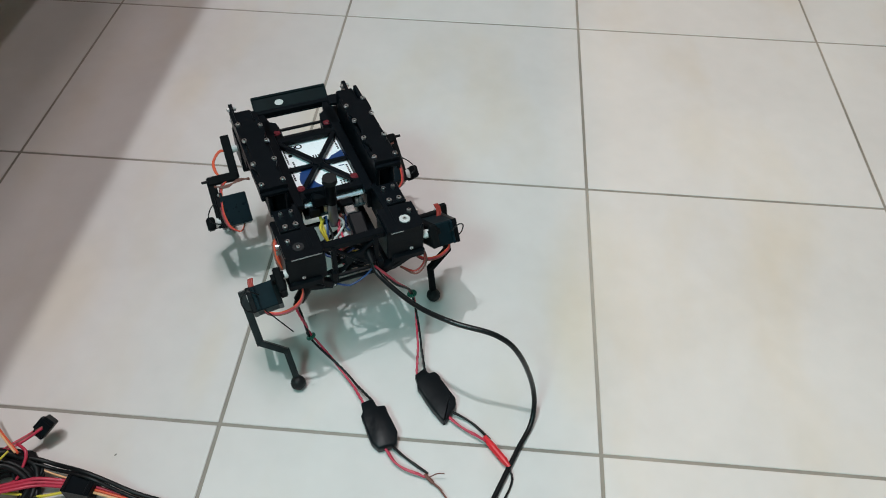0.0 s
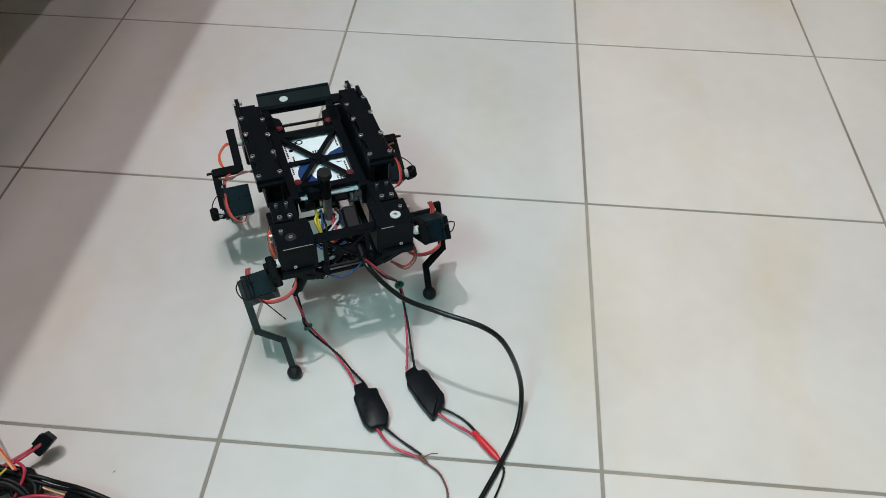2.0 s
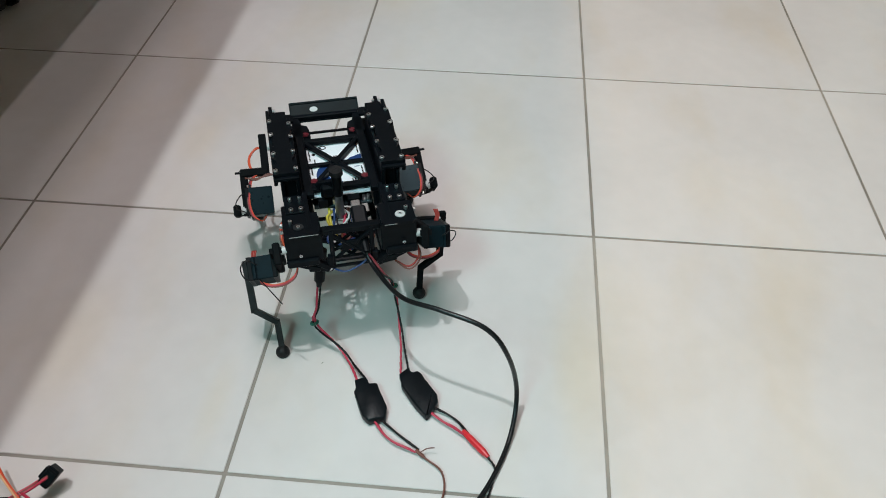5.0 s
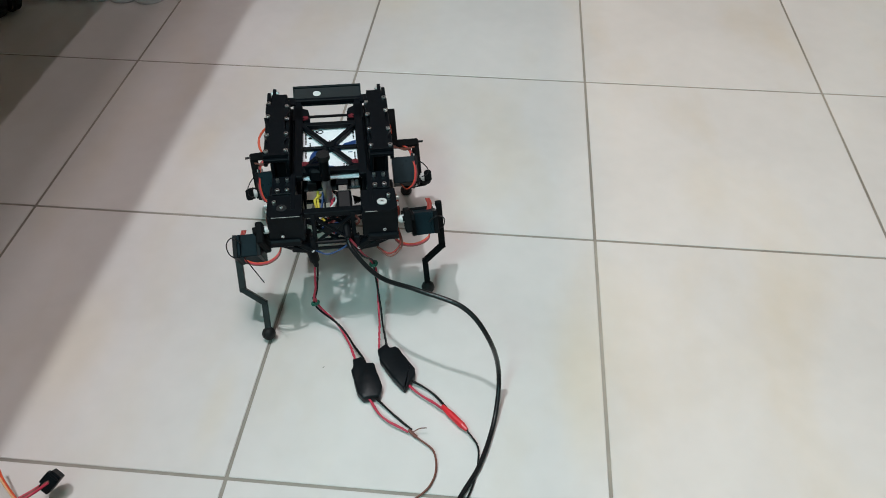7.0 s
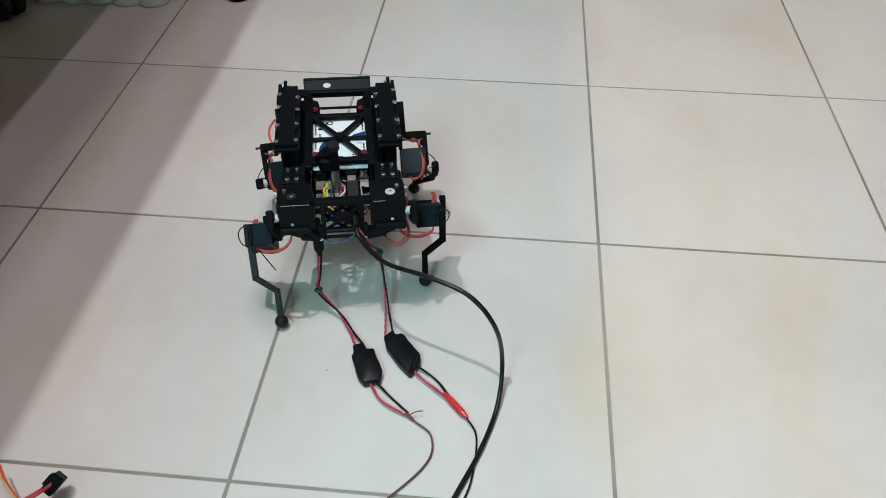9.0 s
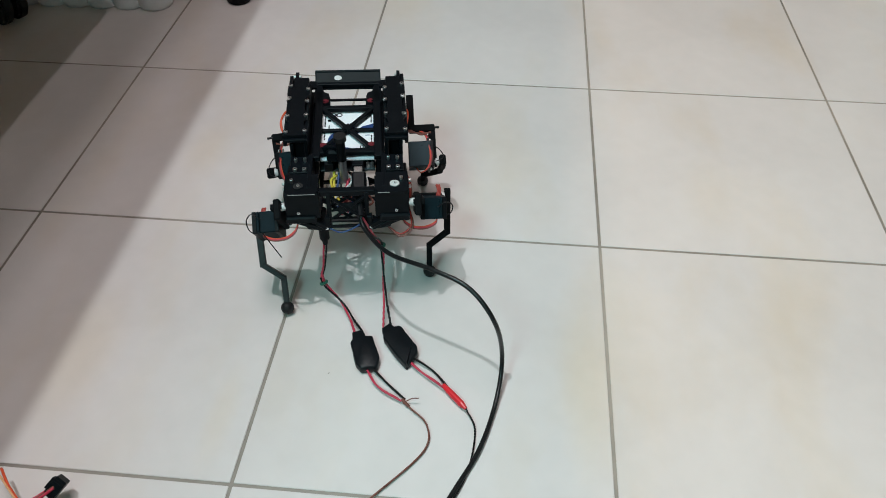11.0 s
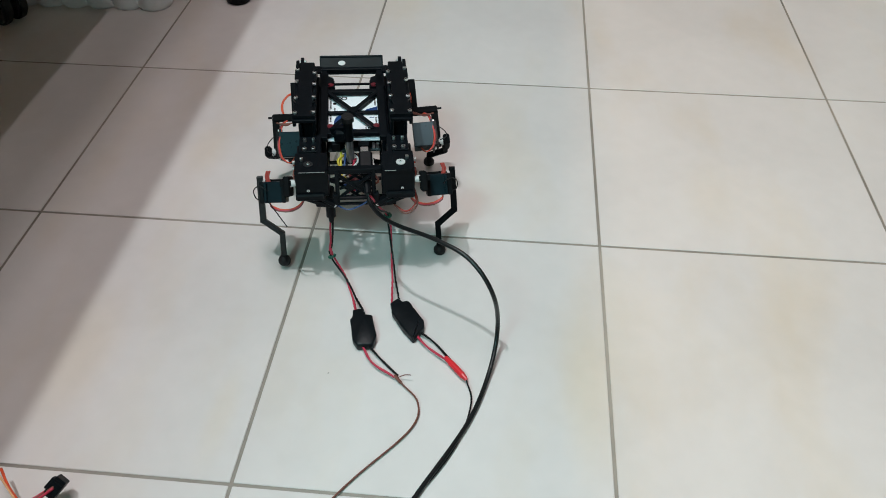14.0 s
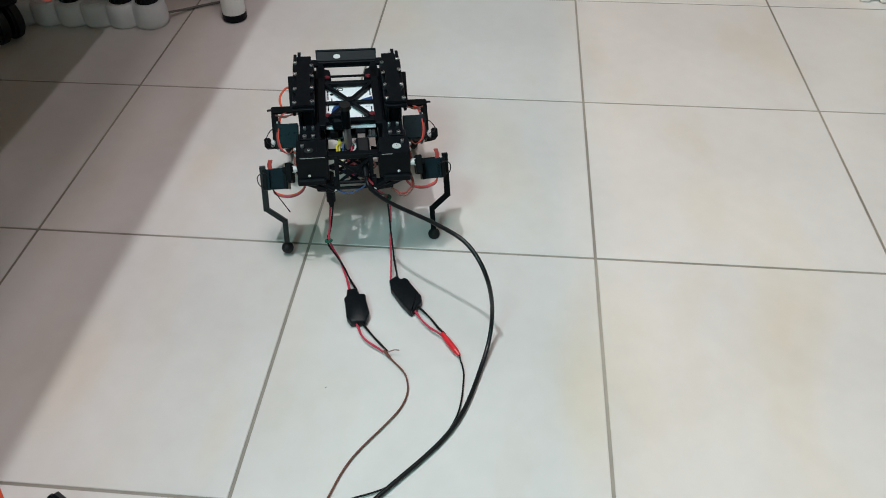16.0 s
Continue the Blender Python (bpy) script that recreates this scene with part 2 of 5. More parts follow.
def annulus(bm, x, y, r0, r1, z0, z1, a0=0, a1=360, n=20):
    """A flat ring or a sector of one, in mm and degrees."""
    full = a1 - a0 >= 360
    rows = []
    for k in range(n if full else n + 1):
        a = radians(a0 + (a1 - a0) * k / n)
        c, s = math.cos(a), math.sin(a)
        rows.append([bm.verts.new(((x + r * c) / 1000, (y + r * s) / 1000, z / 1000)) for r, z in ((r0, z0), (r1, z0), (r1, z1), (r0, z1))])
    for k in range(len(rows) if full else len(rows) - 1):
        a, b = rows[k], rows[(k + 1) % len(rows)]
        for i in range(4):
            bm.faces.new((a[i], a[(i + 1) % 4], b[(i + 1) % 4], b[i]))
    if not full:
        bm.faces.new(rows[0])
        bm.faces.new(rows[-1][::-1])
    return bm


# ---- the room ----
SIDE, JOINT = 0.33, 0.0033
X0, X1, Y0, Y1 = -2.97, 2.97, -3.3, 0.78


def plane_box(name, lo, hi, mat, label=""):
    bm = bmesh.new()
    box(bm, [v * 1000 for v in lo], [v * 1000 for v in hi], 0)
    return tagged(part(name, bm, mat), label, kind="structure")


floor = plane_box("floor", (X0 - 0.1, Y0 - 0.1, -0.08), (X1 + 0.1, Y1 + 0.1, -0.0009), GROUT, "cream glazed floor tiles with grey-brown grout joints")
# Walls and ceiling are out of view; their tones shape the bounce.
plane_box("wall_north", (X0 - 0.1, Y1, -0.0009), (X1 + 0.1, Y1 + 0.1, 2.6), WALL_WARM, "unseen dark pinkish-brown wall, toned to dim bounced light")
plane_box("wall_south", (X0 - 0.1, Y0 - 0.1, -0.0009), (X1 + 0.1, Y0, 2.6), WALL_COOL, "unseen pale warm-grey wall, toned to bounce light")
plane_box("wall_west", (X0 - 0.1, Y0, -0.0009), (X0, Y1, 2.6), WALL, "unseen dark pinkish-brown wall, toned to dim bounced light")
plane_box("wall_east", (X1, Y0, -0.0009), (X1 + 0.1, Y1, 2.6), WALL_COOL, "unseen pale warm-grey wall, toned to bounce light")
plane_box("ceiling", (X0 - 0.1, Y0 - 0.1, 2.6), (X1 + 0.1, Y1 + 0.1, 2.7), CEIL, "plain pale ceiling")


def door_casing():
    """White moulded casing at the foot of the far wall."""
    bm = bmesh.new()
    box(bm, (488, 684, 0), (506, 779, 2100), 3)
    box(bm, (506, 692, 0), (520, 779, 2100), 2)
    box(bm, (520, 680, 0), (575, 779, 2100), 4)
    return tagged(part("trim", bm, TRIM), "white moulded door casing standing on the tiles", kind="structure")


door_casing()


# ---- the table, its leg and what lies under it ----
def table():
    t = tagged(new("table"), "brown wooden table with white round legs and black feet", "table")
    bm = bmesh.new()
    # Unseen top: drawn out westward to block light, its brown tints the shade.
    box(bm, (-2600, -1150, 700), (-548, 660, 728), 2)
    part("tabletop", bm, TABLE, t)
    for x, y in ((-577, 552), (-577, -1050), (-2530, 552), (-2530, -1050)):
        bm = bmesh.new()
        rod(bm, (x, y, 13), (x, y, 700), 19.5, 24)
        leg = part("leg", bm, LEG_WHITE, t, "white tube leg", smooth=False)
        bm = bmesh.new()
        rod(bm, (x, y, 0), (x, y, 3), 17, 24, 20)
        rod(bm, (x, y, 3), (x, y, 13.5), 20.3, 24)
        part("foot_cap", bm, BLACK2, leg, "black plastic foot cap")
    return t


table()


def power_strip():
    """A lobed white strip of sockets, with dark plugs in it and a red switch lens."""
    s = tagged(new("power_strip"), "white lobed power strip with black plugs on the floor", "power strip")
    y, x_end, pitch, count = 527, -712, 44, 6
    bm = bmesh.new()
    rings = []
    for z, r in ((0, 25.5), (3, 27.6), (8, 28.6), (26, 28.6), (33, 27.2), (37, 24.5), (38.5, 22.6)):
        edge = math.degrees(math.acos(pitch / 2 / r))
        pts = []
        for k in range(count):
            lo = 180 + edge
            hi = 360 - edge if k else 450
            if k == count - 1:
                lo = 90
            for j in range(15):
                a = radians(hi + (lo - hi) * j / 14)
                pts.append((x_end - pitch * k + r * math.cos(a), y + r * math.sin(a)))
        for k in range(count - 2, 0, -1):
            for j in range(15):
                a = radians(180 - edge + (edge - (180 - edge)) * j / 14)
                pts.append((x_end - pitch * k + r * math.cos(a), y + r * math.sin(a)))
        rings.append([bm.verts.new((px / 1000, py / 1000, z / 1000)) for px, py in pts])
    for a, b in zip(rings, rings[1:]):
        for k in range(len(a)):
            bm.faces.new((a[k], a[(k + 1) % len(a)], b[(k + 1) % len(a)], b[k]))
    bm.faces.new(rings[0])
    bm.faces.new(rings[-1])
    body = part("body", bm, STRIP, s, smooth=True)
    for k in range(count):
        bm = bmesh.new()
        x = x_end - pitch * k
        annulus(bm, x, y, 17, 20.5, 37.5, 40)
        part("socket_rim", bm, STRIP, body)
        if k in (0, 1, 3):
            bm = bmesh.new()
            rod(bm, (x, y, 38), (x, y, 62), 18.5, 28, 17)
            rod(bm, (x, y, 62), (x, y, 78), 10, 14, 6)
            for a in range(0, 360, 24):
                c, q = math.cos(radians(a)), math.sin(radians(a))
                rod(bm, (x + 18.2 * c, y + 18.2 * q, 41), (x + 17 * c, y + 17 * q, 60), 1.2, 5)
            part("plug", bm, BLACK2, s, "black round mains plug")
    bm = bmesh.new()
    box(bm, (x_end - pitch * 4 - 1, y - 8, 38), (x_end - pitch * 4 + 17, y + 4, 43), 2)
    part("switch", bm, NEON, s, "red lit switch")
    bm = bmesh.new()
    hose(bm, [(x_end + 20, y + 14, 12), (x_end + 45, y + 48, 4), (-623, 604, 3), (-540, 640, 3), (-420, 700, 3)], 2.2, 30, 8)
    part("cord", bm, CORD, s, "thin grey mains cord", smooth=True)
    return s


power_strip()


def unclear_black_object():
    """An unclear black rounded object in the table's shade, built as twin wheels under a hood."""
    c = tagged(new("black_rounded_object"), "unclear black rounded object on the tiles, built as twin wheels", "wheel")
    at = pose(-0.930, 0.452, 0.036, 0, 0, 62)
    for x in (-13, 13):
        bm = bmesh.new()
        rod(bm, (x - 9, 0, 0), (x + 9, 0, 0), 36, 32)
        bmesh.ops.bevel(bm, geom=[e for e in bm.edges if len(e.link_faces) == 2 and e.calc_face_angle() > 1], offset=0.004, segments=2, affect="EDGES")
        wheel = part("wheel", bm, RUBBER, c, at=at)
        bm = bmesh.new()
        rod(bm, (x + (9 if x > 0 else -9), 0, 0), (x + (11 if x > 0 else -11), 0, 0), 20, 20)
        part("hub_cap", bm, BLACK2, wheel)
    bm = bmesh.new()
    box(bm, (-28, -34, 26), (28, 38, 46), 6)
    rod(bm, (0, 10, 44), (0, 10, 76), 6, 14)
    part("hood", bm, BLACK2, c, at=at)
    return c


unclear_black_object()


def supply_leads():
    """The leads of a computer power supply: a dark bundle, two black plugs and coloured wires."""
    s = tagged(new("power_supply_leads"), "tangled power supply leads with black plugs on the tiles", "cables")
    rnd = random.Random(4)
    for k in range(34):
        a, r = rnd.uniform(0, 6.28), rnd.uniform(2, 22)
        c, q = r * math.cos(a), r * math.sin(a)
        bm = bmesh.new()
        hose(bm, [(-600, -425 + c, 18 + 0.7 * q), (-530, -403 + c, 18 + 0.8 * q), (-500, -393 + 0.8 * c, 16 + 0.7 * q), (-482, -388 + 0.6 * c, 14 + 0.5 * q), (-468 + 0.3 * q, -394 + 0.8 * c, 8 + 0.2 * q), (-462 + 0.5 * c, -408 - 0.5 * r, 4)], 3.0, 20, 6)
        part("black_wire", bm, BLACK_WIRE, s, smooth=True)
    bm = bmesh.new()
    for k in range(5):
        hose(bm, [(-474 + 3 * math.cos(k), -380, 8 + 3 * k), (-462, -384 - 2 * k, 12), (-458, -394, 10 - k), (-468, -404, 5), (-478, -398, 6 + 2 * k), (-474, -386, 10 + 2 * k)], 1.6, 22, 6)
    part("tie_coil", bm, SHRINK, s, "dark coil of tied wire", smooth=True)

    def plug(name, at, length, wide, tall):
        b = bmesh.new()
        box(b, (-length / 2, -wide / 2, -tall / 2), (length / 2, wide / 2, tall / 2), 0.8)
        box(b, (-length / 2 + 3, wide / 2, -tall / 2 + 1), (length / 2 - 4, wide / 2 + 2.4, tall / 2 - 3), 0.4)
        ob = part(name, b, BLACK, s, "black plastic drive plug", at=at)
        for k in range(2):
            b = bmesh.new()
            box(b, (-length / 2 + 2 + k * (length - 6), -wide / 2 + 1, tall / 2 - 0.4), (-length / 2 + 4 + k * (length - 6), wide / 2 - 1, tall / 2 + 0.8), 0.2)
            part("rib", b, BLACK2, ob)
        return ob

    plug("plug", pose(-0.4665, -0.3575, 0.021, 34, -30, 48), 18, 10, 10)
    plug("plug", pose(-0.4220, -0.4020, 0.0085, 0, 0, -6), 24, 16, 15)

    def wire(name, mat, pts, r=1.0):
        b = bmesh.new()
        hose(b, pts, r, 24, 6)
        part(name, b, mat, s, smooth=True)

    for k in range(3):
        wire("brown_wire" if k == 1 else "red_wire", BROWN_WIRE if k == 1 else RED_WIRE, [(-466, -358 - 1.5 * k, 25), (-477, -366 - 2 * k, 21), (-486, -376 - 2 * k, 22), (-502, -387 - 2 * k, 18), (-540, -402, 14)], 1.3)
    wire("orange_wire", ORANGE_WIRE, [(-520, -346, 22), (-503, -363, 28), (-486, -377, 33), (-474, -386, 28)], 1.2)
    wire("pale_wire", PALE_WIRE, [(-521, -350, 24), (-499, -368, 31), (-484, -380, 34), (-475, -387, 30)], 0.9)
    wire("red_loop", RED_WIRE, [(-481, -376, 24), (-470, -383, 25), (-471, -392, 18), (-478, -403, 10), (-500, -412, 9)], 1.4)
    for k in range(3):
        wire("red_wire", RED_WIRE, [(-433, -398 - 2.5 * k, 11), (-456, -400 - 2 * k, 15 - 2 * k), (-473, -404 - 3 * k, 13), (-505, -413 - 3 * k, 12), (-570, -424 - 3 * k, 12)], 1.5)
    wire("yellow_wire", YELLOW_WIRE, [(-433, -406, 8), (-455, -411, 6), (-474, -411, 7), (-509, -413, 8), (-580, -424, 8)], 1.3)
    wire("yellow_wire", YELLOW_WIRE, [(-480, -387, 32), (-486, -394, 29), (-500, -404, 20)], 1.0)
    wire("pale_wire", PALE_WIRE, [(-474, -387, 17), (-455, -391, 10), (-434, -396, 11)], 0.9)
    wire("black_lead", BLACK_WIRE, [(-480, -385, 20), (-462, -385, 18), (-446, -387, 15), (-415, -394, 19), (-378, -401, 6), (-340, -409, 3), (-270, -440, 3)], 2.0)
    wire("black_lead", BLACK_WIRE, [(-478, -389, 18), (-462, -388, 15), (-446, -390, 12), (-415, -397, 18), (-380, -404, 4), (-342, -413, 3), (-272, -446, 3)], 1.7)
    for k, m in enumerate((RED_WIRE, ORANGE_WIRE, PALE_WIRE)):
        wire("ribbon_wire", m, [(-411, -400 - 2.4 * k, 9), (-396, -402 - 2.4 * k, 7), (-376, -405 - 2.2 * k, 3), (-340, -416 - 2 * k, 2), (-280, -450 - 2 * k, 2)], 1.2)
    return s


supply_leads()


def crumbs():
    """Two specks of dirt on the tiles."""
    for x, y, r in ((-409, -367, 0.85), (-270, -205, 0.7)):
        bm = bmesh.new()
        bmesh.ops.create_icosphere(bm, subdivisions=1, radius=r / 1000, matrix=Matrix.Translation((x / 1000, y / 1000, 0.0004)) @ pose(0, 0, 0, 0, 0, 50) @ Matrix.Diagonal((1.8, 0.7, 0.5, 1)))
        tagged(part("crumb", bm, GROUT_DARK), "tiny grey speck of dirt on a tile", "dirt", "specks on the tiles")


crumbs()


# ---- the walking robot, in its own space: x right, y ahead, z up, the origin amid its deck ----
robot = tagged(new("quadruped_robot"), "black printed four-legged walking robot with exposed circuit board", "robot")


def screw(parent, x, y, z, axis="z", r=2.35, h=2.0):
    """A steel socket screw whose head stands proud at the given place."""
    d = {"z": (0, 0, 1), "y": (0, -1, 0), "x": (1, 0, 0), "-x": (-1, 0, 0)}[axis]
    a = Vector((x, y, z))
    bm = bmesh.new()
    rod(bm, a, a + Vector(d) * h, r, 10)
    rod(bm, a + Vector(d) * (h - 0.05), a + Vector(d) * (h + 0.25), r * 0.8, 10, r * 0.62)
    me_parent = part("screw", bm, STEEL, parent, "steel socket screw")
    # Recess isn't cut: a black disc paints its shade.
    bm = bmesh.new()
    rod(bm, a + Vector(d) * (h + 0.1), a + Vector(d) * (h + 0.35), r * 0.42, 6)
    part("socket", bm, BLACK2, me_parent)
    return me_parent


def deck():
    """Rails, cross bars and the X brace over the board."""
    for x in (-1, 1):
        bm = bmesh.new()
        box(bm, (x * 26.5, -62, -5), (x * 35, 62, 1), 0.8)
        # Filler added to keep the gap between rail and cover dark.
        box(bm, (x * 29, -60, -24), (x * 37.3, 60, -4), 0.8)
        part("rail", bm, BLACK, robot)
    for y, w in ((28.5, 6), (-51, 7)):
        bm = bmesh.new()
        box(bm, (-27.5, y - w / 2, -4.5), (27.5, y + w / 2, 0.6), 0.6)
        part("cross_bar", bm, BLACK, robot)
    for x in (-1, 1):
        bm = bmesh.new()
        bar(bm, (-26 * x, 26, -2 + 0.2 * x), (26 * x, -48, -2 + 0.2 * x), 4.6, 4.6)
        part("diagonal_bar", bm, BLACK, robot)
    bm = bmesh.new()
    box(bm, (-27, -12.5, -5.2), (27, -8.5, -1.8), 0.6)
    part("cross_bar", bm, BLACK, robot)
    bm = bmesh.new()
    rod(bm, (0, -11, -4), (0, -11, 1.2), 5, 14)
    part("hub", bm, BLACK, robot)
    for x in (-24.1, 24.1):
        for y in (41, -41):
            bm = bmesh.new()
            rod(bm, (x, y, -5.5), (x, y, 0.6), 4.0, 12, 3.6)
            rod(bm, (x, y, 0.5), (x, y, 1.4), 2.9, 6, 2.2)
            part("cap", bm, RED, robot, "dark red cap on a board spacer")
            bm = bmesh.new()
            slab(bm, [(x - 5, y - 4), (x + 5, y - 4), (x + 5, y + 4), (x - 5, y + 4)], -5, -0.5)
            part("lug", bm, BLACK, robot)
    for y, z in ((49, -4), (53, -16)):
        bm = bmesh.new()
        rod(bm, (-30, y, z), (30, y, z), 1.5, 8)
        part("tie_rod", bm, BLACK2, robot)


deck()


def boards():
    top = -6.2
    bm = bmesh.new()
    box(bm, (-26.6, -57.5, top - 1.6), (26.6, 39.5, top), 0.2)
    b = part("circuit_board", bm, BOARD, robot, "white-faced circuit board with blue print")
    bm = bmesh.new()
    annulus(bm, 3.5, -26, 12.0, 24.0, top, top + 0.25, 62, 268, 26)
    part("print", bm, BLUE, b, "deep blue curved print")
    bm = bmesh.new()
    slab(bm, [(10, -5.5), (15, 0), (26.3, 5), (26.3, -5), (19, -6.5)], top, top + 0.22)
    part("print", bm, BLUE, b, "deep blue curved print")
    bm = bmesh.new()
    slab(bm, [(-26.4, -57.3), (26.4, -57.3), (26.4, -54.6), (-26.4, -54.6)], top, top + 0.2)
    part("edge_print", bm, TEAL, b, "teal board edge")
    for x in (-15.5, -9.3):
        bm = bmesh.new()
        annulus(bm, x, 22.5, 2.3, 3.4, top, top + 0.3, n=14)
        part("emblem_ring", bm, BLACK2, b, "small black printed ring")
    for x, y0, n, pitch in ((-23.8, -22, 8, 2.54), (-23.8, 2, 8, 2.54), (24.2, -30, 6, 2.54), (24.2, 8, 6, 2.54), (-19.5, -8, 5, 2.54)):
        bm = bmesh.new()
        for k in range(n):
            box(bm, (x - 0.7, y0 + pitch * k - 0.7, top), (x + 0.7, y0 + pitch * k + 0.7, top + 0.5), 0)
        tagged(part("pin_row", bm, BLACK2, b), kind="stuff")
    bm = bmesh.new()
    for i in range(3):
        for k in range(3):
            box(bm, (13 + 2.54 * i - 0.6, -41 + 2.54 * k - 0.6, top), (13 + 2.54 * i + 0.6, -41 + 2.54 * k + 0.6, top + 0.6), 0)
    tagged(part("pin_row", bm, BLACK2, b), kind="stuff")
    bm = bmesh.new()
    for k in range(5):
        box(bm, (0 + 2.3 * k - 0.6, 3 - 0.6 * (k % 2), top), (0 + 2.3 * k + 0.6, 6, top + 0.5), 0)
    tagged(part("pin_row", bm, BLACK2, b), kind="stuff")
    bm = bmesh.new()
    for x, y, w in ((17, 37, 4), (18, 14, 5), (-15, 22, 8), (20, -16, 5), (-16, -14, 4), (22, 20, 4)):
        box(bm, (x - w / 2, y - 0.5, top), (x + w / 2, y + 0.5, top + 0.2), 0)
    tagged(part("faint_lettering", bm, BLUE, b), kind="stuff")
    # Black disc paints the dark of a hole that isn't cut.
    bm = bmesh.new()
    rod(bm, (-19.5, 12, top), (-19.5, 12, top + 0.4), 1.9, 12)
    part("drill_hole_dot", bm, BLACK2, b)
    bm = bmesh.new()
    for k in range(17):
        box(bm, (-20 + 2.54 * k, 37.6, top), (-18.6 + 2.54 * k, 39.2, top + 1.2), 0)
    tagged(part("pin_row", bm, BLACK2, b), kind="stuff")
    # lower board, whose teal end shows behind
    bm = bmesh.new()
    box(bm, (-27, -60, -19), (27, 36, -17), 0.2)
    low = part("lower_circuit_board", bm, DARK_BOARD, robot, "dark circuit board")
    bm = bmesh.new()
    box(bm, (4, -64, -17), (15.5, -48, -8), 0.6)
    part("usb_socket", bm, BLACK2, low, "dark socket")
    bm = bmesh.new()
    box(bm, (-23, -62, -17), (-14, -48, -8), 0.6)
    part("power_socket", bm, BLACK2, low, "black power socket")
    for x in (-8, -3, 20, 24):
        bm = bmesh.new()
        rod(bm, (x, -57, -17), (x, -57, -11), 1.8, 8)
        part("capacitor", bm, STEEL, low)


boards()


def front_handle():
    """The folded plate across the nose, between two ears."""
    bm = bmesh.new()
    m = pose(0, 0.0795, 0.0040, 41, 0, 0)
    o = [(-36, -8), (36, -8), (36, 7.2), (-36, 7.2)]
    slab(bm, o, -1.3, 1.3, m)
    bar(bm, (-36, 73.4, -3.6), (36, 73.4, -3.6), 3, 3)
    bar(bm, (-36, 86.2, 9.5), (36, 86.2, 9.5), 3, 3)
    for x in (-35.2, 35.2):
        bar(bm, (x, 73, -3), (x, 86, 9.5), 1.6, 4)
    h = part("handle_plate", bm, BLACK_TEAL_SHEEN, robot, "folded black plate with an oval hole")
    # Hole isn't cut: a pale disc paints the bright floor behind it.
    bm = bmesh.new()
    o = [(-11 + 4.2 * math.cos(a), 1.0 + 2.7 * math.sin(a)) for a in (2 * math.pi * k / 18 for k in range(18))]
    slab(bm, o, 1.2, 1.7, m)
    part("hole", bm, WHITE, h, "pale oval disc standing for the opening")
    bm = bmesh.new()
    bar(bm, (-56, 75, -0.5), (56, 75, -0.5), 7, 6, 0.8)
    part("nose_bar", bm, BLACK, robot)
    for s in (-1, 1):
        bm = bmesh.new()
        o = [(56, -16), (86, -16), (91, 2), (89, 8), (83, 8), (70, 4), (58, 3)]
        slab(bm, o, -1.8, 1.8, Matrix(((0, 0, 1, s * 0.0555), (1, 0, 0, 0), (0, 1, 0, 0), (0, 0, 0, 1))))
        slab(bm, [(s * x, y) for x, y in ((34, 64), (54.5, 63), (54.5, 74), (48, 78), (34, 78))], 0.5, 3)
        ear = part("ear", bm, BLACK, robot, "black bracket ear with steel screws")
        for y, z in ((83, 6), (74, 0)):
            screw(ear, s * 53.6, y, z, "-x" if s > 0 else "x", 2.0, 2.2)
            screw(ear, s * 57.2, y, z, "x" if s > 0 else "-x", 2.0, 2.2)
        # dark gusset inside the nose
        bm = bmesh.new()
        slab(bm, [(36, 36), (24, 39), (19.5, 47), (21, 55), (26, 58), (29, 74), (36, 74)] if s > 0 else [(-36, 36), (-36, 74), (-29, 74), (-26, 58), (-21, 55), (-19.5, 47), (-24, 39)], -12, 1)
        part("gusset", bm, BLACK, robot)


front_handle()


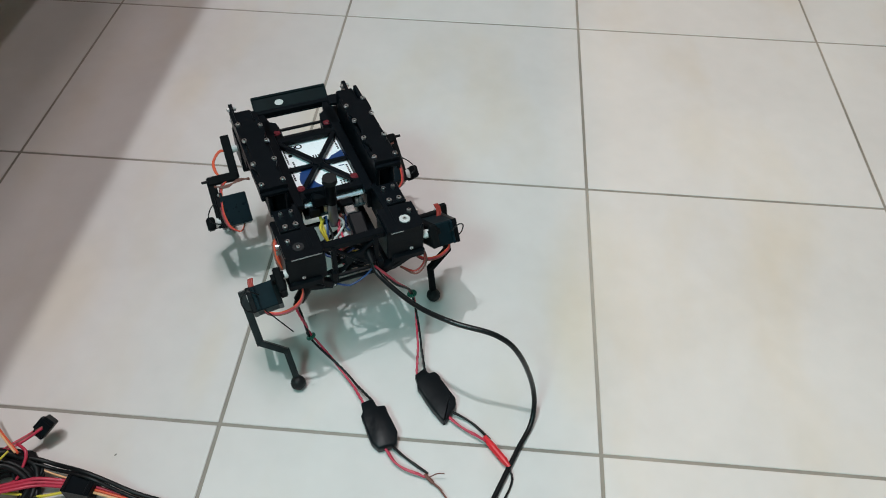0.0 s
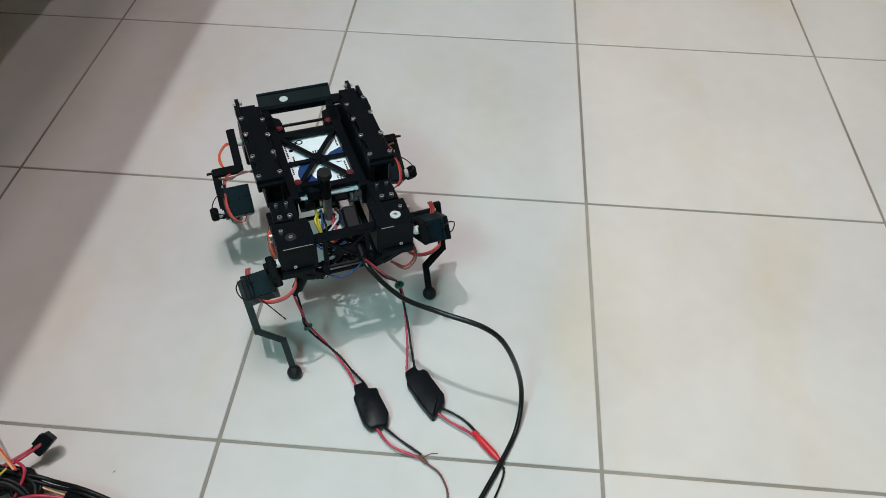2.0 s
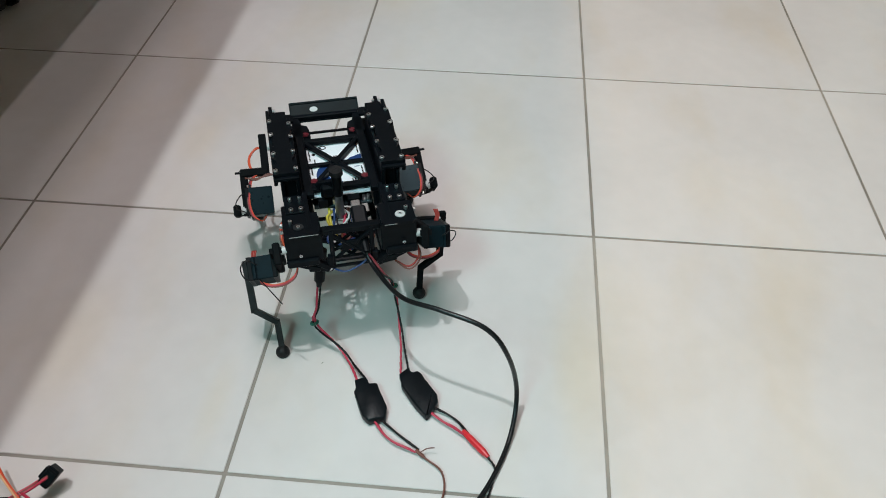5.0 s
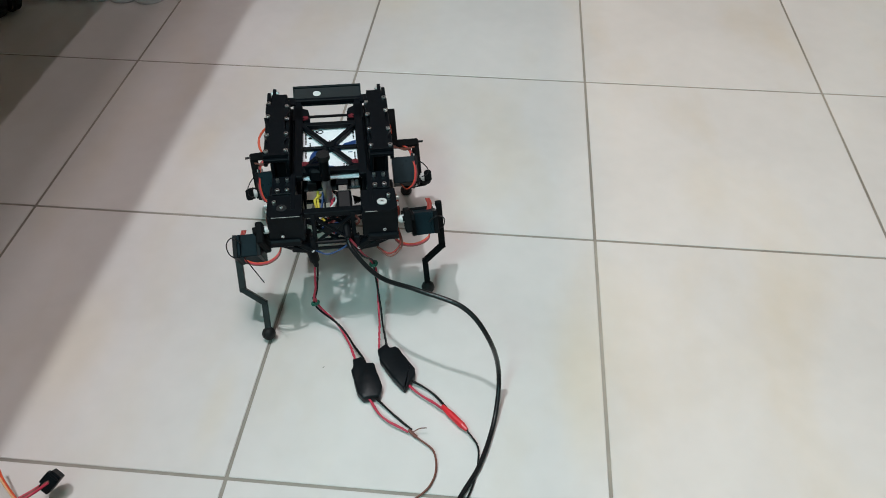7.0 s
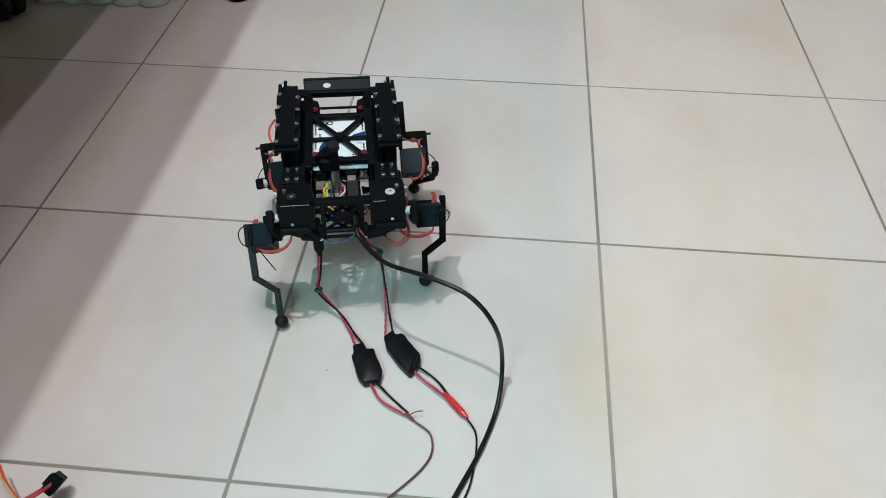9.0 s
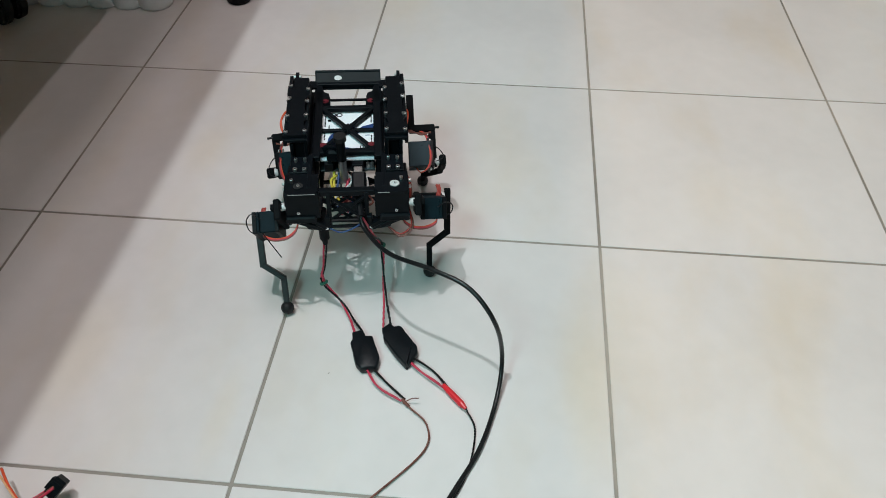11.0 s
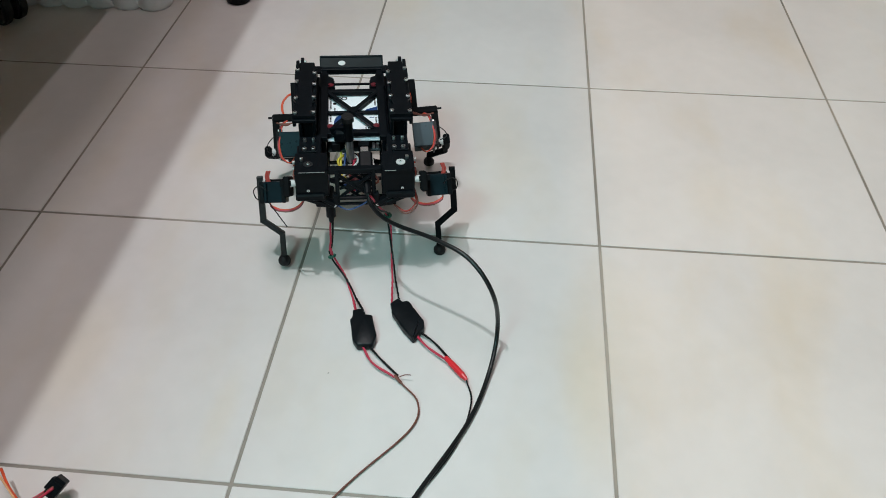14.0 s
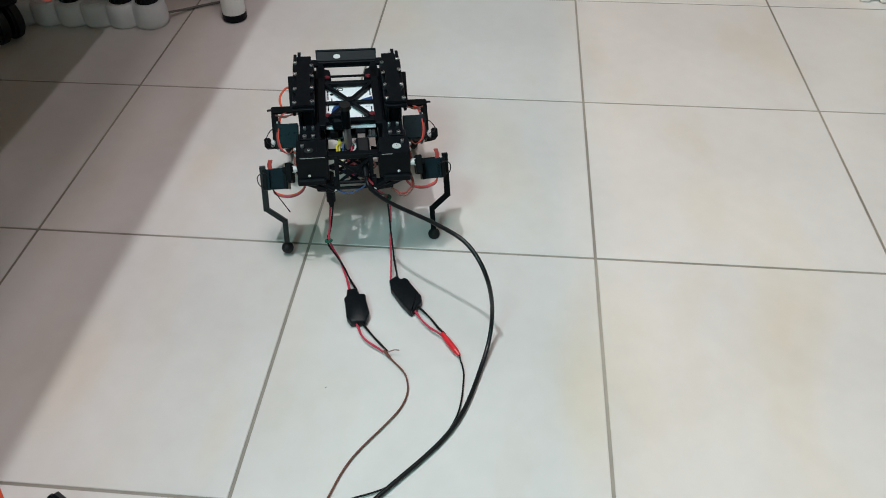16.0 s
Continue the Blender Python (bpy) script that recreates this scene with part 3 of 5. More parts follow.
def side_covers():
    """The raised box over the hip servos on each side, with a scalloped lid."""
    for s in (-1, 1):
        bm = bmesh.new()
        x0, x1 = 37.5, 60.5
        # lid with scalloped edges
        o = []
        for y in (-58, -50, -40, -34, -24, -12, -6, 6, 16, 24, 33):
            o.append((x1 - (3.8 if int(abs(y)) in (40, 34, 12, 6) else 0), y))
        inner = [(x0 + (3.8 if int(abs(y)) in (40, 34, 12, 6) else 0), y) for _, y in o]
        o = o + inner[::-1]
        slab(bm, [(s * x, y) for x, y in o], 20.5, 24.5)
        lid = part("servo_cover", bm, BLACK, robot, "black scalloped servo cover with steel screws")
        for x, y in ((39.6, 25), (39.6, 2), (39.6, -24), (39.6, -52), (57.6, 32), (57.6, 8), (57.6, -25), (57.6, -53)):
            screw(lid, s * x, y, 24.3, "z", 2.15, 1.8)
        # walls of the box: two long cheeks and a front end
        bm = bmesh.new()
        box(bm, (s * x0, -60, -26), (s * (x0 + 3.5), 44, 21), 0.6)
        part("cheek", bm, BLACK, robot)
        bm = bmesh.new()
        box(bm, (s * (x1 - 3.5), -60, 13), (s * x1, 60, 21), 0.6)
        box(bm, (s * (x1 - 9), -58, -8), (s * (x1 - 5.5), 60, 14), 0.6)
        part("cheek", bm, BLACK, robot)
        bm = bmesh.new()
        box(bm, (s * (x0 + 3.4), 30, -26), (s * (x1 - 3.4), 64, 16), 0.8)
        part("front_block", bm, BLACK, robot)
        # servo inside the box, drawn out to keep light from showing through
        bm = bmesh.new()
        box(bm, (s * 40.3, -54, -12), (s * 51.8, 29, 19), 0.8)
        part("hip_servo", bm, BLACK2, robot)
        bm = bmesh.new()
        box(bm, (s * x0, -61, 17.5), (s * x1, -57, 21), 0.5)
        part("lip", bm, BLACK, robot)
        # low ledge behind with four screws
        bm = bmesh.new()
        box(bm, (s * 36.5, -88, -2), (s * 54.5, -62, 2.2), 0.6)
        ledge = part("ledge", bm, BLACK, robot)
        for x in (40.3, 49):
            screw(ledge, s * x, -70, 2.2, "z", 1.7, 3.4)
            screw(ledge, s * x, -85, 2.2, "z", 2.2, 2.6)
        bm = bmesh.new()
        box(bm, (s * 33, -112, -28), (s * 37.5, -58, 2), 0.6)
        part("cheek", bm, BLACK, robot)


side_covers()


def rear_blocks():
    """The shoulder block at each rear corner, with a lid edge, side screws and the hip horn's disc."""
    for s in (-1, 1):
        bm = bmesh.new()
        box(bm, (s * 26, -119, -30), (s * 58.5, -92, 0), 1.0)
        slab(bm, [(s * 27, -90), (s * 58, -90), (s * 58, -117), (s * 54, -121), (s * 30, -121), (s * 27, -117)], -1, 1.8)
        box(bm, (s * 30, -122, -34), (s * 58.8, -100, -26), 1.5)
        blk = part("shoulder_block", bm, BLACK, robot, "black rear shoulder block with steel screws")
        bm = bmesh.new()
        bar(bm, (s * 29, -121.2, 1.2), (s * (54 if s < 0 else 40), -121.2, 1.2), 0.4, 0.4, 0)
        part("edge_line", bm, PALE_EDGE, blk, "thin pale line along the edge")
        bm = bmesh.new()
        rod(bm, (s * 45, -109, 1.8), (s * 45, -109, 2.6), 4.6, 18)
        part("disc", bm, WHITE if s > 0 else WORN, blk, "round bright horn disc" if s > 0 else "dull horn disc")
        screw(blk, s * 51.5, -102, 1.8, "z", 1.8, 3)
        screw(blk, s * 45, -109, 2.4, "z", 1.6, 0.8)
        for z in (-4, -11):
            screw(blk, s * 58.4, -97, z, "x" if s > 0 else "-x", 2.0, 2.6)
        screw(blk, s * 46, -121.8, -20, "y", 1.5, 0.6)
        bm = bmesh.new()
        box(bm, (s * 36, -100, -30), (s * 58, -62, -8), 1)
        part("hip_servo", bm, BLACK2, robot)


rear_blocks()


def tail_frame():
    """The open lattice at the tail and the belly frame."""
    for s in (-1, 1):
        bm = bmesh.new()
        bar(bm, (s * 17, -113, -8), (-s * 15, -113 + 0.6 * s, -36), 3, 2.6)
        part("lattice_bar", bm, BLACK, robot)
        bm = bmesh.new()
        bar(bm, (s * 17, -109, -22), (-s * 8, -109 + 0.6 * s, -42), 2.6, 2.6)
        part("lattice_bar", bm, BLACK, robot)
        bm = bmesh.new()
        bar(bm, (s * 8, -108, -8), (-s * 17, -108 + 0.6 * s, -26), 2.6, 2.6)
        part("lattice_bar", bm, BLACK, robot)
        bm = bmesh.new()
        bar(bm, (s * 17, -111, -14), (-s * 16, -111 + 0.6 * s, -28), 2.4, 2.4)
        part("lattice_bar", bm, BLACK, robot)
        bm = bmesh.new()
        bar(bm, (s * 24, -117, -44), (s * 40, -112, -46), 4, 3)
        part("bracket_bar", bm, BLACK, robot)
        bm = bmesh.new()
        bar(bm, (s * 18, -112, -4), (s * 18, -114, -44), 4, 5)
        part("lattice_post", bm, BLACK, robot)
        # triangular bracket
        for a, b in (((22, -116, -44), (57, -112, -33)), ((22, -116, -42), (36, -117, -31)), ((36, -117, -31), (48, -114, -36)), ((21, -115, -43), (20, -115, -30)), ((30, -116, -42), (57, -114, -31))):
            bm = bmesh.new()
            bar(bm, (s * a[0], a[1], a[2]), (s * b[0], b[1], b[2]), 6.5, 5)
            part("bracket_bar", bm, BLACK, robot)
        bm = bmesh.new()
        rod(bm, (s * 22, -112, -43), (s * 22, -117, -43), 4.4, 14)
        boss = part("boss", bm, BLACK, robot)
        screw(boss, s * 22, -116.8, -43, "y", 2.5, 1.2)
    bm = bmesh.new()
    bar(bm, (-26, -110, -5), (26, -110, -5), 7, 6)
    part("cross_bar", bm, BLACK, robot)
    for z in (-43.5, -36.5):
        bm = bmesh.new()
        rod(bm, (-22, -115, z), (22, -115, z), 1.7, 8)
        part("tie_rod", bm, BLACK2, robot)
    bm = bmesh.new()
    bar(bm, (-9, -112.5, -22), (9, -112.5, -22), 3, 10)
    part("lattice_bar", bm, BLACK, robot)
    # belly frame, open so that light falls through
    for s in (-1, 1):
        bm = bmesh.new()
        box(bm, (s * 27, -110, -50), (s * 33, 62, -44), 0.8)
        part("belly_rail", bm, BLACK, robot)
    for k, y in enumerate((-100, -70, -40, -10, 20, 50)):
        bm = bmesh.new()
        bar(bm, (-29, y, -47), (29, y, -47), 3.2, 3.4)
        part("belly_bar", bm, BLACK, robot)
        if k < 5:
            bm = bmesh.new()
            bar(bm, (-28 if k % 2 else 28, y, -48), (28 if k % 2 else -28, y + 30, -48), 2.8, 3.2)
            part("belly_bar", bm, BLACK, robot)
    # front shoulder blocks
    for s in (-1, 1):
        bm = bmesh.new()
        box(bm, (s * 34, 52, -46), (s * 58.5, 84, -14), 1)
        part("shoulder_block", bm, BLACK, robot)


tail_frame()


def post_and_plugs():
    bm = bmesh.new()
    rod(bm, (-4.8, -68.5, 2), (-5.4, -70, 27), 4.6, 16)
    post = part("post", bm, BLACK2, robot, "black upright post with a wide cap and steel shaft")
    bm = bmesh.new()
    rod(bm, (-4, -65.5, -26), (-4.8, -68.5, 3), 4.1, 18)
    part("shaft", bm, GUNMETAL, post, "dark steel shaft", smooth=False)
    bm = bmesh.new()
    rod(bm, (-5.4, -70, 26), (-5.5, -70.4, 31), 6.4, 20, 6.0)
    part("cap", bm, RUBBER, post)
    bm = bmesh.new()
    box(bm, (-20, -64, -6), (-2, -56, 8), 2.5)
    bar(bm, (-22, -52, 2), (-6, -62, 10), 6, 8)
    part("clamp", bm, BLACK, post)
    # plug of the data cable
    bm = bmesh.new()
    box(bm, (6, -73, -15), (14.5, -65, -9.5), 0.5, (8, 0, 0))
    tip = part("usb_plug", bm, STEEL, robot, "steel data plug tip")
    bm = bmesh.new()
    t = bmesh.new()
    box(t, (3, -15, -6), (17, 13, 5), 2.0)
    absorb(bm, t, pose(0.001, -0.090, -0.013, 22, 0, 0))
    rod(bm, (11, -103, -18), (12, -121, -27), 4.6, 12, 3.4)
    part("plug_body", bm, BLACK2, tip, "black moulded grip")
    # power plug that hangs at the tail
    # wiring in the belly
    rnd = random.Random(11)
    for mat, name, n in ((YELLOW_WIRE, "yellow_wire", 2), (RED_WIRE, "red_wire", 2), (WHITE, "white_wire", 2), (BLACK_WIRE, "black_wire", 3), (BLUE, "blue_wire", 2), (BROWN_WIRE, "brown_wire", 2)):
        for k in range(n):
            x = rnd.uniform(-16, 16) if mat is not YELLOW_WIRE else rnd.uniform(-17, -10)
            pts = [(x, -58 + rnd.uniform(-3, 3), -22 + rnd.uniform(-3, 3)), (x + rnd.uniform(-7, 7), -72, -26 + rnd.uniform(-8, 5)), (x + rnd.uniform(-12, 12), -86, -32 + rnd.uniform(-8, 6)), (rnd.uniform(-14, 14), -100, -36 + rnd.uniform(-6, 4))]
            bm = bmesh.new()
            hose(bm, pts, 1.4 if mat is YELLOW_WIRE else 1.1, 14, 6)
            part(name, bm, mat, robot, smooth=True)
    bm = bmesh.new()
    box(bm, (-6, -91, -36), (7, -80, -29), 1.2, (0, 0, 12))
    plug = part("wire_joint", bm, RED, robot, "dark red wire joint in the belly")
    bm = bmesh.new()
    box(bm, (-4, -80, -35), (5, -74, -30), 0.8, (0, 0, 12))
    part("wire_end", bm, WHITE, plug, "pale end of the joint")
    bm = bmesh.new()
    hose(bm, [(-20, -116, -44), (-8, -119, -48), (6, -118, -43), (14, -115, -38)], 0.8, 16, 6)
    part("blue_wire", bm, BLUE, robot, smooth=True)


post_and_plugs()


def flank_wires():
    """Servo leads that hang in loops at each flank and under the tail brackets."""
    for s in (-1, 1):
        for k, mat in enumerate((DULL_RED, ORANGE_WIRE, BROWN_WIRE) if s < 0 else (DULL_RED, DULL_RED, BROWN_WIRE)):
            d = 1.5 * k
            bm = bmesh.new()
            hose(bm, [(s * 52, -74 + d, -16), (s * (57 + d), -80, -12 - d), (s * (59.5 + 0.6 * d), -88, -18 - d), (s * (58 + d), -95, -27), (s * 52, -104 - d, -40)], 1.0, 20, 6)
            part("servo_wire", bm, mat, robot, smooth=True)
        for k, mat in enumerate((DULL_RED, BROWN_WIRE) if s > 0 else ()):
            d = 1.8 * k
            bm = bmesh.new()
            hose(bm, [(s * 58, -104, -30), (s * (60 + d), -118, -42 - d), (s * 50, -122 - d, -50 - d), (s * 38, -116, -46)], 0.9, 18, 6)
            part("servo_wire", bm, mat, robot, smooth=True)


flank_wires()


# ---- legs: each is a thigh with its knee servo and a shank with its ball foot ----
SHOULDER = {"rear": (62, -116, -15), "front": (62, 70.5, -29.5)}
THIGH, SHANK, KNEE_X, FOOT_X, PIVOT = 65.0, 88.0, 100.0, 81.0, (45.0, -3.0)


def leg(side, end):
    """Builds a thigh and a shank, each in its own joint's space, and gives both."""
    f = lambda x, y, z: (side * x, y, z)
    turn_to = -1 if end == "rear" else 1
    bm = bmesh.new()
    # cranked link: shoulder, outward step, knee
    step = -THIGH * 0.43 if end == "front" else -THIGH * 0.93
    bar(bm, f(5.5, 0, 14 if end == "front" else 4), f(5.5, 0, step), 8 if end == "front" else 11, 5.5)
    if end == "rear":
        box(bm, f(1.5, -13, -40), f(8, 7, 6), 1.2)
    bar(bm, f(2.6, 0, step + 2), f(32, 0, step + 2), 8.5, 8.5, 1.2)
    bar(bm, f(28.5, 0, step + 5), f(28.5, 0, -THIGH - 6), 8, 5)
    y0, y1, z0, z1 = (-10, 8, -THIGH - 7, -THIGH + 22) if end == "front" else (-19, 2, -53, -17)
    x0, x1 = (1, 29) if end == "front" else (8, 33)
    thigh = part("thigh", bm, MATTE, robot, "black cranked thigh link with its knee servo")
    bm = bmesh.new()
    rod(bm, f(-2.5, 0, 0), f(1.4, 0, 0), 3.7, 18)
    rod(bm, f(-4, 0, 0), f(-2.4, 0, 0), 3, 12)
    part("shoulder_horn", bm, WHITE, thigh, "white servo horn")
    bm = bmesh.new()
    box(bm, f(x0, y0, z0), f(x1, y1, z1), 0.8)
    skin = SERVO_SHEEN if end == "front" else SERVO
    servo = part("knee_servo", bm, skin, thigh, "dark blue translucent knee servo")
    bm = bmesh.new()
    box(bm, f(x1 - 7, y0 + 0.6, z0 - 3.5), f(x1 - 4.5, y1 - 0.6, z1 + 3.5), 0.5)
    part("flange", bm, skin, servo)
    if end == "rear":
        bm = bmesh.new()
        box(bm, f(x0 - 0.2, y0 - 0.3, z0 - 0.4), f(x0 + 4, y1 + 0.3, z1 + 0.4), 0.6)
        part("end_cap", bm, BLACK2, servo)
    bm = bmesh.new()
    rod(bm, f(26, 0, -THIGH), f(31.5, 0, -THIGH), 3.2, 12)
    rod(bm, f(31, 0, -THIGH), f(35.2, 0, -THIGH), 4.6, 18)
    part("knee_horn", bm, WHITE, thigh, "white servo horn")
    bm = bmesh.new()
    box(bm, f(x1 - 4, y0 - 0.3, z0 - 0.4), f(x1 + 0.4, y1 + 0.3, z1 + 0.4), 0.6)
    part("end_cap", bm, BLACK2, servo)
    for z in (z0 - 2, z1 + 2) if end == "front" else ():
        screw(servo, side * (x1 - 4.6), y0 / 2, z, "x" if side > 0 else "-x", 1.7, 1.8)
    # ribbon lead of the servo, three wires side by side
    for k, mat in enumerate((ORANGE_WIRE, RED_WIRE, BROWN_WIRE)):
        bm = bmesh.new()
        if end == "front":
            d = 1.05 * k
            pts = [f(8, -4, -THIGH - 6), f(14, -9, -THIGH - 14), f(22 + d, -11, -THIGH - 8), f(25 + d, -10, -THIGH + 6), f(23 + d, -9, -THIGH + 20), f(19 + d, -6, -THIGH + 32), f(8, 2, -THIGH + 40)]
        else:
            d = 1.05 * k
            pts = [f(24, -18, -22), f(22, -22 - d, -20), f(12, -26 - d, -18), f(0, -25 - d, -17), f(-9, -18 - d, -16), f(-12, -4, -18)]
        hose(bm, pts, 0.7, 22, 6)
        part("servo_wire", bm, mat, thigh, smooth=True)
    bm = bmesh.new()
    if end == "front" and side < 0:
        for k in range(2):
            hose(bm, [f(3, 6, -2), f(12, 12, 2 + k), f(20 + k, 12, -6), f(21 + k, 8, -16), f(18, 3, -25)], 0.9, 18, 6)
    elif end == "front":
        for k in range(2):
            hose(bm, [f(-4, 6, -2 - 2 * k), f(2, -14, -8 - 2 * k), f(1, -22, -22 - 2 * k), f(-6, -12, -34)], 0.9, 18, 6)
    else:
        for k in range(3):
            hose(bm, [f(25 + 1.5 * k, 0, -45), f(27 + 1.5 * k, 7, -46), f(25.5 + 1.5 * k, 13, -47)], 0.9, 8, 6)
    part("servo_lead", bm, ORANGE_WIRE if end == "front" else DULL_RED, thigh, "orange-red servo lead", smooth=True)
    if end == "front":
        bm = bmesh.new()
        for k in range(3):
            hose(bm, [f(-6, -13, -32 - k), f(4, -12, -33 + k), f(16, -10, -34 - k), f(27, -8, -33 + 0.5 * k)], 0.7, 16, 6)
        part("tied_lead", bm, BROWN_WIRE, thigh, "brown tied lead", smooth=True)
    # black tie loop at the knee
    bm = bmesh.new()
    z = -THIGH if end == "front" else -26
    hose(bm, [f(24, -7, z + 14), f(32, -2, z + 17), f(39, -6, z + 8), f(38, -14, z), f(31, -18, z - 4)], 0.6, 18, 5)
    part("tie_loop", bm, BLACK_WIRE, thigh, "thin black tie loop", smooth=True)
    if end == "rear" and side < 0:
        bm = bmesh.new()
        rod(bm, f(24, -19, -16), f(8, -44, -22), 0.6, 6)
        part("tie_tail", bm, BLACK_WIRE, thigh, "thin black tie end")
    if end == "front":
        bm = bmesh.new()
        rod(bm, f(22, -1, -THIGH * 0.43 + 3), f(37, -4, -THIGH * 0.43 + 2), 1.3, 8)
        part("tie_tail", bm, BLACK_WIRE, thigh, "black tie end")
    # shank, its origin on the knee's axis
    bm = bmesh.new()
    a, b, c = f(0, 0, 8), f(0, 0, -SHANK * 0.47), f(FOOT_X - KNEE_X, 0, -SHANK * 0.64)
    bar(bm, a, f(0, 0, -SHANK * 0.47 - 2), 6.5, 5.2)
    bar(bm, f(1, 0, -SHANK * 0.47 + 1), f(FOOT_X - KNEE_X - 1, 0, -SHANK * 0.64 - 1), 6.5, 5.2)
    bar(bm, f(FOOT_X - KNEE_X, 0, -SHANK * 0.64 + 2), f(FOOT_X - KNEE_X, 0, -SHANK + 4), 5.8, 4.6)
    if end == "front":
        box(bm, f(-3.2, -6, -16), f(4.4, 6, 10), 1.6)
    shank = part("shank", bm, WORN if (end == "rear" and side < 0) else MATTE, robot, "scuffed black cranked shank" if (end == "rear" and side < 0) else "black cranked shank")
    bm = bmesh.new()
    bmesh.ops.create_uvsphere(bm, u_segments=18, v_segments=12, radius=0.0068, matrix=Matrix.Translation((side * (FOOT_X - KNEE_X) / 1000, 0, -SHANK / 1000)))
    for v in bm.verts:
        o = Vector((side * (FOOT_X - KNEE_X) / 1000, 0, -SHANK / 1000))
        d = v.co - o
        v.co = o + d * (1 + 0.05 * math.cos(9 * math.atan2(d.y, d.x)))
    part("ball_foot", bm, RUBBER, shank, "ridged black rubber ball foot")
    bm = bmesh.new()
    rod(bm, f(-2, 0, 0), f(3.4, 0, 0), 2.2, 10)
    part("pivot_screw", bm, STEEL, shank)
    return thigh, shank


LEGS = {(s, e): leg(s, e) for e in ("rear", "front") for s in (-1, 1)}


def leg_rows(side, end, rows):
    """From rows of seconds, spread, thigh and shank angle in degrees: the rows of the thigh and of the shank in the robot's space."""
    up, down = [], []
    sx, sy, sz = SHOULDER[end]
    for t, spread, a, b in rows:
        swing = Matrix.Translation((side * PIVOT[0] / 1000, 0, PIVOT[1] / 1000)) @ pose(0, 0, 0, 0, -side * spread, 0) @ Matrix.Translation((-side * PIVOT[0] / 1000, 0, -PIVOT[1] / 1000))
        ra, rb = radians(a), radians(b)
        up.append((t, swing @ pose(side * sx / 1000, sy / 1000, sz / 1000, a, 0, 0)))
        down.append((t, swing @ pose(side * KNEE_X / 1000, (sy + THIGH * math.sin(ra)) / 1000, (sz - THIGH * math.cos(ra)) / 1000, b, 0, 0)))
    return up, down


# ---- the leads that it drags along: chains of short stiff pieces ----
def piece_mesh(name, length, r, mat, sides=12):
    """A short round piece along z, centred, to be laid end in end."""
    bm = bmesh.new()
    rings = []
    for z, q in ((-0.5, 0.97), (0.5, 0.97)):
        rings.append([bm.verts.new((q * r * math.cos(2 * math.pi * k / sides), q * r * math.sin(2 * math.pi * k / sides), z * length)) for k in range(sides)])
    for a, b in zip(rings, rings[1:]):
        for k in range(sides):
            bm.faces.new((a[k], a[(k + 1) % sides], b[(k + 1) % sides], b[k])).smooth = True
    me = bpy.data.meshes.new(name)
    bm.to_mesh(me)
    bm.free()
    me.materials.append(mat)
    return me


def chain(name, parent, count, length, r, mat):
    me = piece_mesh(name, length, r, mat)
    out = []
    for k in range(count):
        ob = new(name, me)
        ob.parent = parent
        out.append(ob)
    return out


def converter(parent, skewed):
    """A small voltage converter in black heat shrink, bottle-shaped, its length along z; skewed: an outline shaped to
    fit the camera's view, its foot aslant.
    """
    bm = bmesh.new()
    o = [(-3.6, 25.5), (7.4, 25), (8.2, 16.5), (11.6, 13), (12.0, -14), (8.6, -22), (-7.0, -23.5), (-12.0, -13), (-11.2, 14.5), (-4.6, 17)]
    if skewed:
        o = [(-5.6, 26.5), (5.4, 25), (7.4, 17), (10.2, 13), (10.6, -14), (9.4, -27), (7.6, -28.5), (-8.6, -21), (-12.2, -14), (-12.8, 14), (-11.0, 18.0), (-6.4, 19.5)]
    slab(bm, o, -4.6, 4.6)
    bmesh.ops.bevel(bm, geom=[e for e in bm.edges if e.calc_length() > 0.004], offset=0.0016, segments=2, affect="EDGES", profile=0.5)
    bmesh.ops.subdivide_edges(bm, edges=[e for e in bm.edges if e.calc_length() > 0.012], cuts=4, use_grid_fill=True)
    for v in bm.verts:
        v.co.z += 0.0013 * noise.noise(v.co * 150) * (1 if v.co.z > 0 else 0.2)
        v.co.x += 0.0006 * noise.noise(v.co * 120 + Vector((7, 0, 0)))
    bmesh.ops.transform(bm, matrix=Matrix(((1, 0, 0, 0), (0, 0, 1, 0), (0, 1, 0, 0), (0, 0, 0, 1))), verts=bm.verts)
    body = part("converter", bm, SHRINK, parent, "voltage converter sleeved in black heat shrink", smooth=True)
    bm = bmesh.new()
    box(bm, (-4.5, 1.2, 21.6), (4.5, 3.6, 23.4), 0.4)
    part("terminal", bm, STEEL, body)
    return body


usb = tagged(new("usb_cable"), "black data cable trailing from the robot over the tiles", "cable")
usb_chain = chain("cable_piece", usb, 96, 0.0086, 0.00225, CABLE)
LEADS = {}
